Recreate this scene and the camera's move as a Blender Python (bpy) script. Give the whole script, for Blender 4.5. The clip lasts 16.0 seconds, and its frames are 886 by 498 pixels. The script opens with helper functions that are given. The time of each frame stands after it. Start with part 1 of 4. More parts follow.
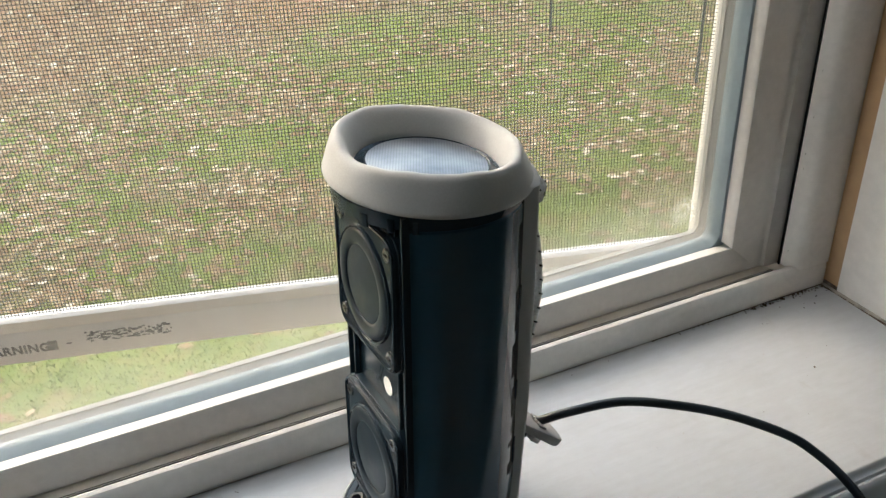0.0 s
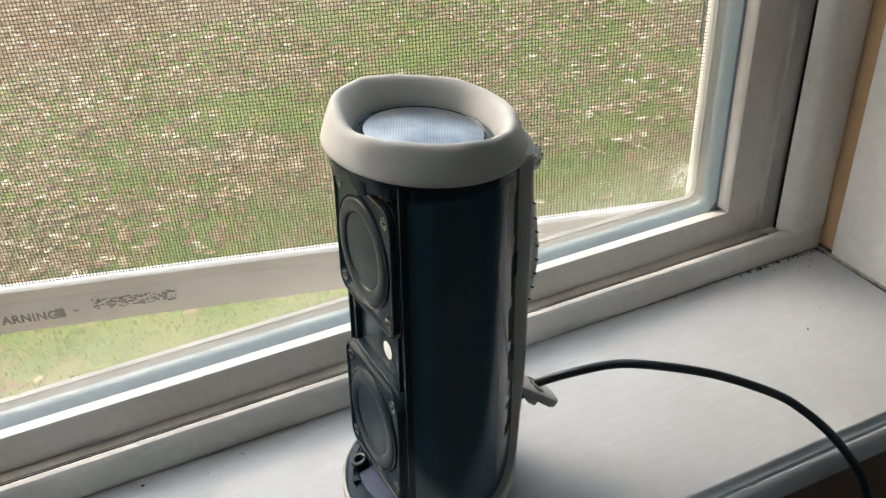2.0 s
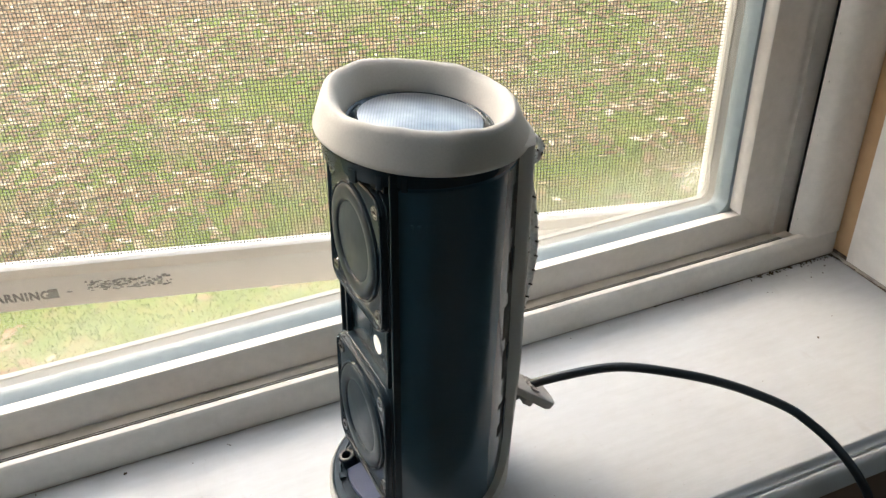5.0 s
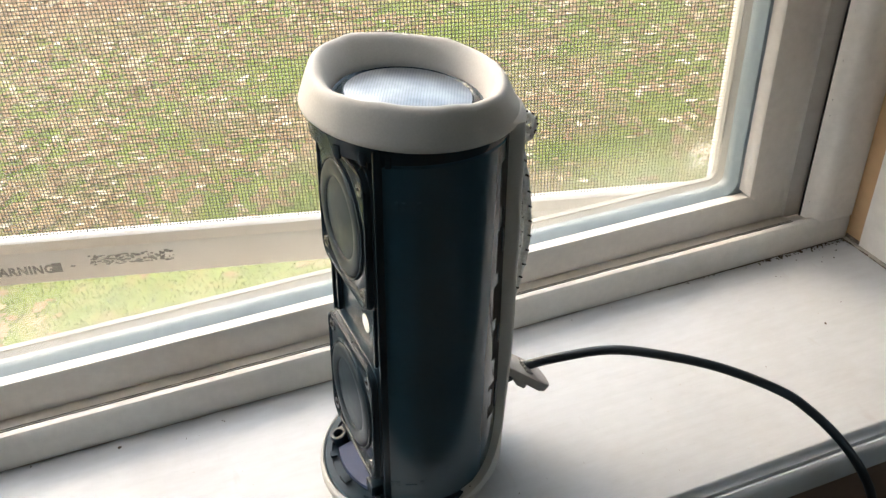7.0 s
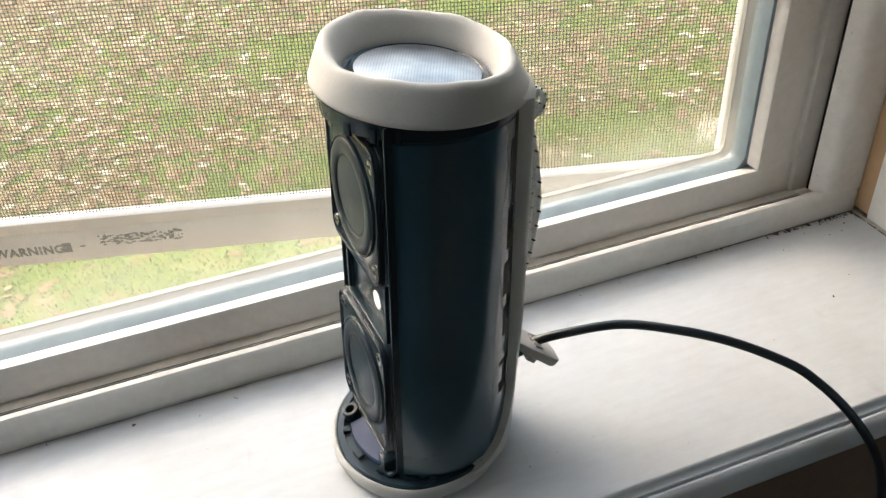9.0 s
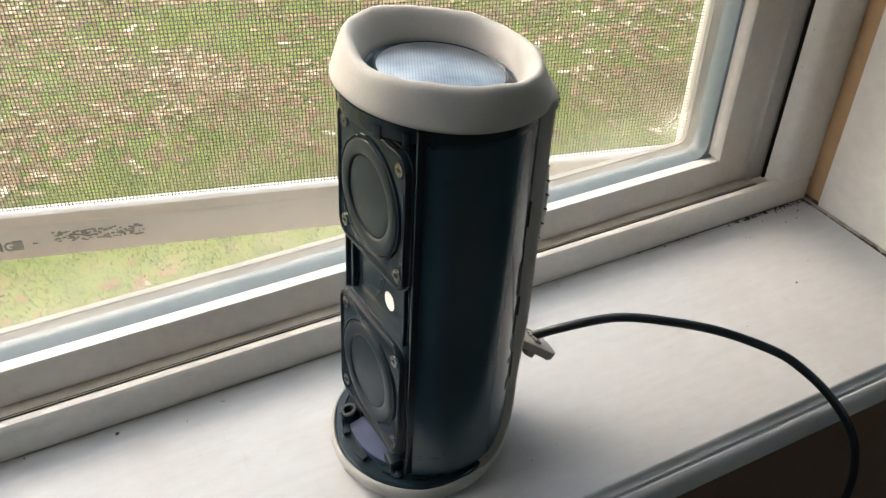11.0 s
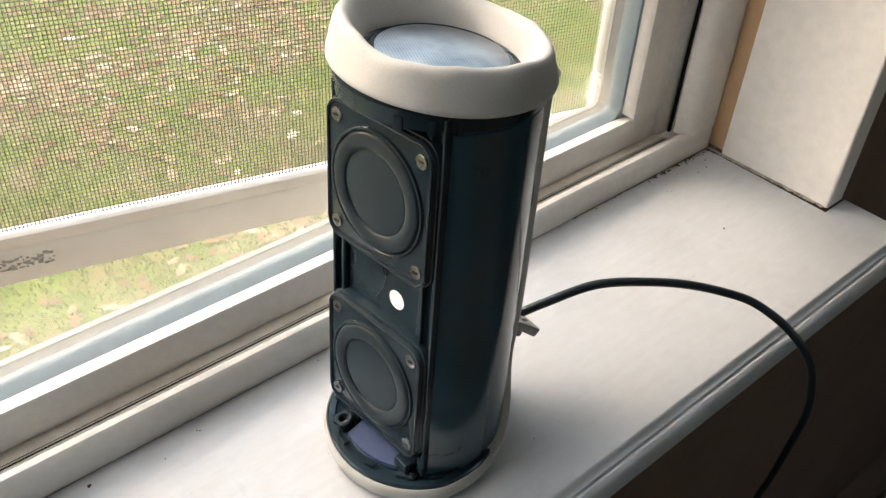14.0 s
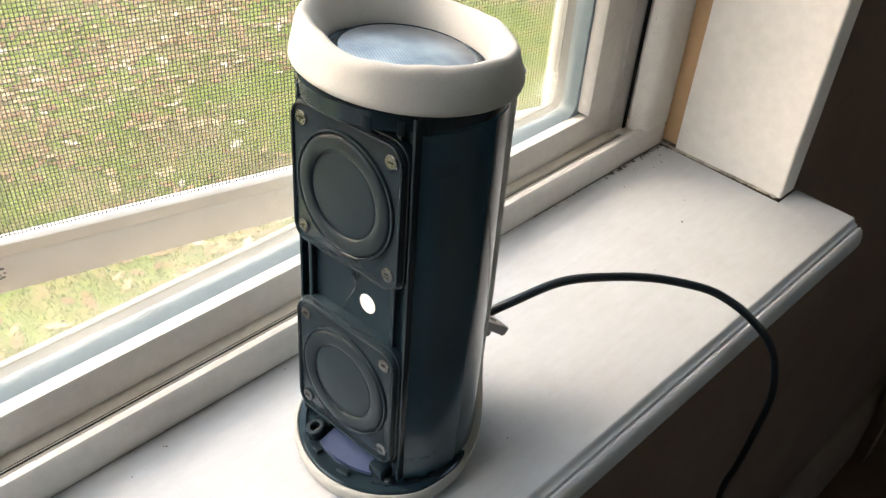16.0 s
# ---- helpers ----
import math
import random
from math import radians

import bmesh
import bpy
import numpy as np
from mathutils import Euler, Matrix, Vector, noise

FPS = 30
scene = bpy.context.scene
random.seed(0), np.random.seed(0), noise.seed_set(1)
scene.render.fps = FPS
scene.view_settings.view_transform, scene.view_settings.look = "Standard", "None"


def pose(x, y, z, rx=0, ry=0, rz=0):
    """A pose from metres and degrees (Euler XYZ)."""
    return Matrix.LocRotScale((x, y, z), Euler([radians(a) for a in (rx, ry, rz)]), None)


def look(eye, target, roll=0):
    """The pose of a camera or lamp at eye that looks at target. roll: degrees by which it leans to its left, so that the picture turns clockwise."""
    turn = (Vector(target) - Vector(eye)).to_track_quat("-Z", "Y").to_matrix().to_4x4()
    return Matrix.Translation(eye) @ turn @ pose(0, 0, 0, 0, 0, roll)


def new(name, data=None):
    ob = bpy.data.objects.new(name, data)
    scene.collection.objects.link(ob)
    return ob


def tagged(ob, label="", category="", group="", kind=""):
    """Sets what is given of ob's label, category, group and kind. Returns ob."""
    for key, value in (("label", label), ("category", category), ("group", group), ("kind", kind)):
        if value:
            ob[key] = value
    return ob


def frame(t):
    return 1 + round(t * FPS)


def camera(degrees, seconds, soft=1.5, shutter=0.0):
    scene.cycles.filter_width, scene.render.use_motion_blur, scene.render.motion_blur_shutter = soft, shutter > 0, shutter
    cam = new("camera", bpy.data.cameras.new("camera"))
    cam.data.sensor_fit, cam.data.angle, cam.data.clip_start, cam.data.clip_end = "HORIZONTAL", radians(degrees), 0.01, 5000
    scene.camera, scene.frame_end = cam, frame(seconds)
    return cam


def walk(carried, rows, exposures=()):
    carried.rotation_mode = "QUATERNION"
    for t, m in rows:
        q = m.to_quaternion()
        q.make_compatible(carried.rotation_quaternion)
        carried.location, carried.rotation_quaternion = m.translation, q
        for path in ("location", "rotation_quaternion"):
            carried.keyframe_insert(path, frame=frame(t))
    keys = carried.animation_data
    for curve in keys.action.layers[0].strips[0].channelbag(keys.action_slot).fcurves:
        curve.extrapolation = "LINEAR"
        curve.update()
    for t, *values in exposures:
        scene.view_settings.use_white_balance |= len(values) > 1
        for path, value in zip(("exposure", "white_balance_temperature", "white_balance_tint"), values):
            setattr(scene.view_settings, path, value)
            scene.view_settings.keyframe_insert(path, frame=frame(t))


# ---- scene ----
LENS = 53.37
cam = camera(LENS, 16.0, soft=1.42)
PATH = [
    (0, 0.0354, -0.0138, 0.2860, 59.199, 2.043, -24.805),
    (0.5, 0.0344, -0.0158, 0.2874, 57.106, 2.007, -24.848),
    (1, 0.0343, -0.0199, 0.2896, 57.139, 2.202, -24.988),
    (1.5, 0.0359, -0.0184, 0.2896, 56.958, 2.402, -25.021),
    (2, 0.0353, -0.0197, 0.2903, 56.906, 2.511, -24.828),
    (2.5, 0.0363, -0.0131, 0.2853, 56.873, 2.649, -24.687),
    (3, 0.0373, -0.0121, 0.2845, 56.896, 2.637, -24.527),
    (3.5, 0.0374, -0.0107, 0.2839, 56.852, 2.572, -24.404),
    (4, 0.0401, -0.0112, 0.2834, 56.883, 2.043, -24.072),
    (6.5, 0.0558, -0.0156, 0.2816, 55.730, 1.370, -21.408),
    (7, 0.0593, -0.0149, 0.2795, 55.330, 1.752, -21.061),
    (7.5, 0.0578, -0.0145, 0.2793, 54.356, 1.881, -21.087),
    (8, 0.0564, -0.0143, 0.2800, 53.843, 2.020, -21.156),
    (8.5, 0.0560, -0.0143, 0.2796, 53.838, 2.066, -21.234),
    (9, 0.0568, -0.0151, 0.2802, 53.822, 2.326, -21.163),
    (11.5, 0.0161, 0.0137, 0.2865, 51.864, -1.513, -27.856),
    (12, 0.0152, 0.0196, 0.2858, 51.411, -1.259, -28.263),
    (12.5, 0.0015, 0.0380, 0.2826, 50.512, -1.712, -32.021),
    (13, -0.0103, 0.0493, 0.2802, 50.510, -2.086, -36.007),
    (13.5, -0.0150, 0.0528, 0.2803, 50.718, -2.572, -38.147),
    (14, -0.0236, 0.0534, 0.2804, 51.085, -2.816, -40.480),
    (14.5, -0.0271, 0.0578, 0.2785, 51.172, -2.507, -42.150),
    (15, -0.0269, 0.0573, 0.2791, 51.453, -2.650, -43.144),
    (15.5, -0.0285, 0.0596, 0.2771, 51.521, -3.046, -43.808),
    (16, -0.0278, 0.0589, 0.2776, 51.577, -3.291, -44.348),
]
EXPOSURES = [(0.0, 1.90, 5790, 11), (1.0, 1.90, 5790, 11), (2.0, 1.90, 5790, 11), (3.5, 2.20, 5880, 12), (7.0, 2.31, 6010, 13), (9.0, 2.31, 5920, 12), (11.5, 1.99, 6080, 13), (12.5, 1.94, 6130, 14), (13.4, 1.99, 6130, 14), (14.2, 2.37, 6130, 14), (16.0, 2.47, 6080, 13)]
SUN = 0.3
DUST_HAZE = 0.032
WIRE_R = 0.00021

walk(cam, [(t, pose(x, y, z, rx, ry, rz)) for t, x, y, z, rx, ry, rz in PATH], exposures=EXPOSURES)

# ---- world and sun: an overcast late-autumn day outside the window ----
world = bpy.data.worlds.new("overcast_sky")
scene.world = world
world.use_nodes = True
wn, wl = world.node_tree.nodes, world.node_tree.links
sky = wn.new("ShaderNodeTexSky")
sky.sky_type = "NISHITA"
sky.sun_disc = False
sky.sun_elevation = radians(38)
sky.sun_rotation = radians(338)
sky.air_density = 2.0
sky.dust_density = 4.2
sky.ozone_density = 1.0
wl.new(sky.outputs[0], wn["Background"].inputs[0])
wn["Background"].inputs[1].default_value = 0.15
sun_data = bpy.data.lights.new("sun", "SUN")
sun_data.energy, sun_data.angle, sun_data.color = SUN, radians(70), (1.0, 0.985, 0.95)
sun = new("sun", sun_data)
sun.matrix_world = look((-5, 12, 14), (0, 0.5, -2))


# ---- materials ----
def nodes_of(name, rough=0.5, metal=0.0, spec=0.5, coat=0.0):
    m = bpy.data.materials.new(name)
    m.use_nodes = True
    nt = m.node_tree
    b = nt.nodes["Principled BSDF"]
    b.inputs["Roughness"].default_value = rough
    b.inputs["Metallic"].default_value = metal
    b.inputs["Specular IOR Level"].default_value = spec
    b.inputs["Coat Weight"].default_value = coat
    return m, nt, b


def noise_node(nt, scale, detail=4.0, rough=0.6, coord="Object", stretch=None):
    tc = nt.nodes.new("ShaderNodeTexCoord")
    n = nt.nodes.new("ShaderNodeTexNoise")
    n.inputs["Scale"].default_value = scale
    n.inputs["Detail"].default_value = detail
    n.inputs["Roughness"].default_value = rough
    src = tc.outputs[coord]
    if stretch:
        mp = nt.nodes.new("ShaderNodeMapping")
        mp.inputs["Scale"].default_value = stretch
        nt.links.new(src, mp.inputs[0])
        src = mp.outputs[0]
    nt.links.new(src, n.inputs["Vector"])
    return n


def ramp(nt, src, stops):
    r = nt.nodes.new("ShaderNodeValToRGB")
    e = r.color_ramp.elements
    while len(e) < len(stops):
        e.new(0.5)
    for el, (p, c) in zip(e, stops):
        el.position = p
        el.color = (*c, 1) if len(c) == 3 else c
    nt.links.new(src, r.inputs[0])
    return r


def mix(nt, a, b, fac, mode="MIX"):
    x = nt.nodes.new("ShaderNodeMix")
    x.data_type, x.blend_type = "RGBA", mode
    for sock, v in ((x.inputs[6], a), (x.inputs[7], b)):
        if isinstance(v, tuple):
            sock.default_value = (*v, 1)
        else:
            nt.links.new(v, sock)
    if isinstance(fac, float):
        x.inputs[0].default_value = fac
    else:
        nt.links.new(fac, x.inputs[0])
    return x.outputs[2]


def bump(nt, b, src, strength, dist):
    n = nt.nodes.new("ShaderNodeBump")
    n.inputs["Strength"].default_value = strength
    n.inputs["Distance"].default_value = dist
    nt.links.new(src, n.inputs["Height"])
    nt.links.new(n.outputs[0], b.inputs["Normal"])


def worn(name, base, stain, rough, big, fine, amount=0.5, spec=0.5, relief=0.15, dist=0.0004, metal=0.0, coat=0.0, coord="Object"):
    """A surface with stains at one scale and grain at another."""
    m, nt, b = nodes_of(name, rough, metal, spec, coat)
    n1 = noise_node(nt, big, 5, 0.62, coord)
    n2 = noise_node(nt, fine, 4, 0.6, coord)
    f = ramp(nt, n1.outputs[0], [(0.46, (0, 0, 0)), (0.78, (amount,) * 3)])
    c = mix(nt, base, stain, f.outputs[0])
    g = ramp(nt, n2.outputs[0], [(0.3, (0.93,) * 3), (0.7, (1.05,) * 3)])
    c = mix(nt, c, g.outputs[0], 0.8, "MULTIPLY")
    nt.links.new(c, b.inputs["Base Color"])
    rr = ramp(nt, n1.outputs[0], [(0.35, (rough * 0.85,) * 3), (0.7, (min(1, rough * 1.25),) * 3)])
    nt.links.new(rr.outputs[0], b.inputs["Roughness"])
    bump(nt, b, n2.outputs[0], relief, dist)
    return m


def sill_material():
    """Old white paint: brush lines along the board, faint stains, small chips."""
    m, nt, b = nodes_of("white_sill_paint", 0.5)
    stain = noise_node(nt, 11, 6, 0.65)
    brush = noise_node(nt, 60, 4, 0.6, stretch=(0.25, 5.0, 1.0))
    speck = noise_node(nt, 420, 2, 0.5)
    c = mix(nt, (0.505, 0.525, 0.555), (0.45, 0.455, 0.465), ramp(nt, stain.outputs[0], [(0.43, (0, 0, 0)), (0.72, (0.75, 0.75, 0.75))]).outputs[0])
    c = mix(nt, c, ramp(nt, brush.outputs[0], [(0.3, (0.965,) * 3), (0.7, (1.025,) * 3)]).outputs[0], 0.8, "MULTIPLY")
    c = mix(nt, c, (0.40, 0.36, 0.33), ramp(nt, speck.outputs[0], [(0.735, (0, 0, 0)), (0.78, (0.6, 0.6, 0.6))]).outputs[0])
    scuff = noise_node(nt, 95, 3, 0.55, stretch=(1.0, 0.22, 1.0))
    c = mix(nt, c, (0.43, 0.42, 0.43), ramp(nt, scuff.outputs[0], [(0.66, (0, 0, 0)), (0.74, (0.55, 0.55, 0.55))]).outputs[0])
    dab = noise_node(nt, 170, 3, 0.6, stretch=(0.6, 1.4, 1.0))
    c = mix(nt, c, ramp(nt, dab.outputs[0], [(0.32, (0.955,) * 3), (0.68, (1.03,) * 3)]).outputs[0], 0.8, "MULTIPLY")
    nt.links.new(c, b.inputs["Base Color"])
    r = ramp(nt, stain.outputs[0], [(0.35, (0.42,) * 3), (0.7, (0.6,) * 3)])
    nt.links.new(r.outputs[0], b.inputs["Roughness"])
    bump(nt, b, brush.outputs[0], 0.22, 0.0006)
    return m


SILL_PAINT = sill_material()
VINYL = worn("white_window_vinyl", (0.70, 0.672, 0.643), (0.50, 0.45, 0.40), 0.45, 12, 220, 0.5, relief=0.08)
BEAD = worn("pale_blue_glazing_bead", (0.25, 0.31, 0.345), (0.19, 0.24, 0.27), 0.4, 20, 200, 0.4, relief=0.06)
# white vinyl outside the pane, colour dimmed so strong daylight doesn't blow it out
LIP = worn("dimmed_outer_vinyl", (0.36, 0.35, 0.33), (0.28, 0.265, 0.24), 0.6, 14, 200, 0.5)
SCREEN_FRAME = worn("chalky_white_aluminium", (0.64, 0.625, 0.60), (0.50, 0.475, 0.43), 0.5, 14, 260, 0.5, relief=0.1)
PLASTER = worn("cream_wall_paint", (0.84, 0.80, 0.765), (0.72, 0.66, 0.61), 0.75, 7, 140, 0.35, spec=0.25, relief=0.35, dist=0.0006)
ROOM_PAINT = worn("brown_room_paint", (0.165, 0.113, 0.087), (0.135, 0.09, 0.07), 0.8, 3, 120, 0.4, spec=0.2, relief=0.3, dist=0.0006)
TAN = worn("bare_tan_wood", (0.55, 0.36, 0.20), (0.42, 0.27, 0.15), 0.7, 14, 120, 0.5, spec=0.2)
BASE_WOOD = worn("stained_baseboard_wood", (0.20, 0.145, 0.105), (0.14, 0.10, 0.07), 0.5, 6, 90, 0.5, spec=0.3)
CAULK = worn("dirty_caulk", (0.09, 0.07, 0.055), (0.40, 0.36, 0.31), 0.9, 90, 400, 0.8, spec=0.1, relief=0.6, dist=0.001)
SOILED = worn("soiled_white_caulk", (0.50, 0.46, 0.40), (0.07, 0.055, 0.045), 0.9, 90, 400, 1.0, spec=0.1, relief=0.6, dist=0.001)
GRIME = worn("olive_grime", (0.66, 0.63, 0.57), (0.36, 0.32, 0.25), 0.85, 40, 300, 0.5, spec=0.15, relief=0.4)
STAIN = worn("brown_stain", (0.36, 0.31, 0.27), (0.13, 0.10, 0.08), 0.9, 70, 300, 1.0, spec=0.1, relief=0.4)
DARK_GAP = worn("dark_weatherstrip", (0.02, 0.018, 0.016), (0.05, 0.045, 0.04), 0.8, 60, 300, 0.5, spec=0.2)
DIRT = worn("dark_dirt", (0.07, 0.055, 0.04), (0.16, 0.13, 0.10), 0.95, 300, 900, 0.6, spec=0.1)
CEILING = worn("white_ceiling", (0.7, 0.69, 0.67), (0.6, 0.58, 0.55), 0.9, 2, 60, 0.3, spec=0.1)
FLOORING = worn("brown_floor_boards", (0.13, 0.08, 0.05), (0.08, 0.05, 0.03), 0.5, 3, 60, 0.6)
RUBBER = worn("grey_rubber", (0.45, 0.443, 0.423), (0.38, 0.372, 0.355), 0.62, 30, 1500, 0.35, spec=0.35, relief=0.08, dist=0.0001)
# the same ring rubber, darkened in colour for the foot's shaded front
FOOT_RUBBER = worn("shaded_grey_rubber", (0.37, 0.367, 0.35), (0.28, 0.275, 0.26), 0.66, 40, 1500, 0.5, spec=0.3, relief=0.1, dist=0.0001)
FLAP_RUBBER = worn("worn_grey_flap_rubber", (0.34, 0.325, 0.31), (0.24, 0.23, 0.22), 0.7, 80, 1800, 0.5, spec=0.3, relief=0.12, dist=0.0001)
BLACK = worn("black_satin_plastic", (0.011, 0.021, 0.029), (0.018, 0.028, 0.037), 0.17, 70, 1400, 0.3, spec=0.28, relief=0.05, dist=0.0001)
PLATE = worn("dark_driver_plate", (0.013, 0.021, 0.028), (0.021, 0.031, 0.039), 0.14, 90, 1500, 0.4, spec=0.16, relief=0.08, dist=0.0001)
CONE = worn("grey_driver_cone", (0.012, 0.020, 0.027), (0.016, 0.026, 0.034), 0.36, 60, 1800, 0.4, spec=0.16, relief=0.05, dist=0.0001)
SURROUND = worn("dark_rubber_surround", (0.012, 0.019, 0.025), (0.016, 0.024, 0.031), 0.34, 60, 1800, 0.4, spec=0.18, relief=0.04, dist=0.0001)
STEEL = worn("screw_steel", (0.19, 0.195, 0.20), (0.11, 0.115, 0.12), 0.24, 200, 2500, 0.5, metal=1.0)


def radiator_material():
    """Silver metal with cloudy reflections painted into its colour and a fine grid of ridges."""
    m, nt, b = nodes_of("silver_radiator_metal", 0.3, metal=1.0)
    # bluish and pale patches stand in for what the metal would mirror
    n = noise_node(nt, 45, 3, 0.55)
    c = ramp(nt, n.outputs[0], [(0.36, (0.20, 0.215, 0.24)), (0.64, (0.43, 0.432, 0.435))])
    tc = nt.nodes.new("ShaderNodeTexCoord")
    turn = nt.nodes.new("ShaderNodeMapping")
    turn.inputs["Rotation"].default_value = (0, 0, radians(27))
    nt.links.new(tc.outputs["Object"], turn.inputs[0])
    w = nt.nodes.new("ShaderNodeTexWave")
    w.wave_type, w.bands_direction = "BANDS", "X"
    w.inputs["Scale"].default_value = 330
    nt.links.new(turn.outputs[0], w.inputs["Vector"])
    line = ramp(nt, w.outputs[1], [(0.05, (0.6,) * 3), (0.45, (1, 1, 1))])
    c = mix(nt, c.outputs[0], line.outputs[0], 0.6, "MULTIPLY")
    cross = nt.nodes.new("ShaderNodeTexWave")
    cross.wave_type, cross.bands_direction = "BANDS", "Y"
    cross.inputs["Scale"].default_value = 330
    nt.links.new(turn.outputs[0], cross.inputs["Vector"])
    c = mix(nt, c, ramp(nt, cross.outputs[1], [(0.05, (0.65,) * 3), (0.45, (1, 1, 1))]).outputs[0], 0.45, "MULTIPLY")
    nt.links.new(c, b.inputs["Base Color"])
    return m


SILVER = radiator_material()


def shell_material():
    """Blue-black moulded plastic, even gloss, with faint cloudy handling marks."""
    m, nt, b = nodes_of("blue_black_gloss_plastic", 0.16, spec=0.58)
    n = noise_node(nt, 22, 3, 0.5)
    c = ramp(nt, n.outputs[0], [(0.3, (0.018, 0.050, 0.074)), (0.7, (0.025, 0.060, 0.087))])
    nt.links.new(c.outputs[0], b.inputs["Base Color"])
    return m


SHELL = shell_material()
STICKER = worn("white_sticker", (0.82, 0.81, 0.78), (0.7, 0.68, 0.65), 0.6, 200, 2500, 0.3)
BLUE_FILM = worn("slate_blue_film", (0.040, 0.058, 0.125), (0.032, 0.046, 0.10), 0.34, 90, 1500, 0.5, spec=0.12)
CABLE_SHEATH = worn("black_cable_sheath", (0.006, 0.011, 0.017), (0.012, 0.019, 0.027), 0.36, 60, 1500, 0.4, relief=0.05, dist=0.0001)
INK = worn("faded_grey_ink", (0.11, 0.11, 0.11), (0.30, 0.295, 0.285), 0.8, 500, 2500, 0.9, spec=0.1)
WIRE = worn("dark_screen_wire", (0.022, 0.019, 0.014), (0.036, 0.030, 0.023), 0.6, 30, 300, 0.5, spec=0.3)
POST = worn("green_black_post_paint", (0.02, 0.035, 0.028), (0.05, 0.05, 0.04), 0.6, 6, 60, 0.5)


def cord_material():
    m, nt, b = nodes_of("braided_grey_cord", 0.8, spec=0.2)
    n = noise_node(nt, 900, 2, 0.5)
    c = ramp(nt, n.outputs[0], [(0.3, (0.60, 0.60, 0.595)), (0.6, (0.80, 0.80, 0.79))])
    nt.links.new(c.outputs[0], b.inputs["Base Color"])
    bump(nt, b, n.outputs[0], 0.5, 0.0003)
    return m


CORD = cord_material()
CORD_FLECK = worn("black_cord_fleck", (0.015, 0.015, 0.015), (0.03, 0.03, 0.03), 0.85, 300, 1500, 0.5, spec=0.1)


SPOT = (0.3275, 0.3203, 0.052)


def glass_material():
    """Clear window glass with a thin film of dust and a pale haze painted into it."""
    m, nt, b = nodes_of("dusty_hazy_window_glass", 0.0)
    b.inputs["Transmission Weight"].default_value = 1.0
    b.inputs["IOR"].default_value = 1.06
    b.inputs["Base Color"].default_value = (0.97, 0.985, 0.98, 1)
    dust_haze = nt.nodes.new("ShaderNodeBsdfTranslucent")
    dust_haze.inputs[0].default_value = (0.77, 0.76, 0.70, 1)
    n = noise_node(nt, 14, 6, 0.7)
    n2 = noise_node(nt, 260, 3, 0.6)
    mm = nt.nodes.new("ShaderNodeMath")
    mm.operation = "MULTIPLY"
    nt.links.new(n.outputs[0], mm.inputs[0])
    nt.links.new(n2.outputs[0], mm.inputs[1])
    f = ramp(nt, mm.outputs[0], [(0.10, (DUST_HAZE * 0.5,) * 3), (0.42, (DUST_HAZE * 1.6,) * 3)])
    tc = nt.nodes.new("ShaderNodeTexCoord")
    sep = nt.nodes.new("ShaderNodeSeparateXYZ")
    nt.links.new(tc.outputs["Object"], sep.inputs[0])
    # pale veil painted in for glare haze and dust, strongest at the pane's foot
    foot = nt.nodes.new("ShaderNodeMapRange")
    foot.interpolation_type = "SMOOTHSTEP"
    for k, q in ((1, 0.026), (2, 0.080), (3, 0.115), (4, 0.0)):
        foot.inputs[k].default_value = q
    nt.links.new(sep.outputs[2], foot.inputs[0])
    smear = ramp(nt, n.outputs[0], [(0.30, (0.35,) * 3), (0.68, (1.0,) * 3)])
    low = mix(nt, foot.outputs[0], smear.outputs[0], 1.0, "MULTIPLY")
    both = mix(nt, f.outputs[0], low, 1.0, "ADD")
    spot = nt.nodes.new("ShaderNodeVectorMath")
    spot.operation = "DISTANCE"
    spot.inputs[1].default_value = SPOT
    nt.links.new(tc.outputs["Object"], spot.inputs[0])
    near = ramp(nt, spot.outputs["Value"], [(0.006, (0.36,) * 3), (0.012, (0, 0, 0))])
    drops = noise_node(nt, 900, 2, 0.5)
    dots = ramp(nt, drops.outputs[0], [(0.54, (0, 0, 0)), (0.60, (1, 1, 1))])
    both = mix(nt, both, mix(nt, near.outputs[0], dots.outputs[0], 1.0, "MULTIPLY"), 1.0, "ADD")
    ms = nt.nodes.new("ShaderNodeMixShader")
    nt.links.new(both, ms.inputs[0])
    nt.links.new(b.outputs[0], ms.inputs[1])
    nt.links.new(dust_haze.outputs[0], ms.inputs[2])
    nt.links.new(ms.outputs[0], nt.nodes["Material Output"].inputs[0])
    return m


GLASS = glass_material()


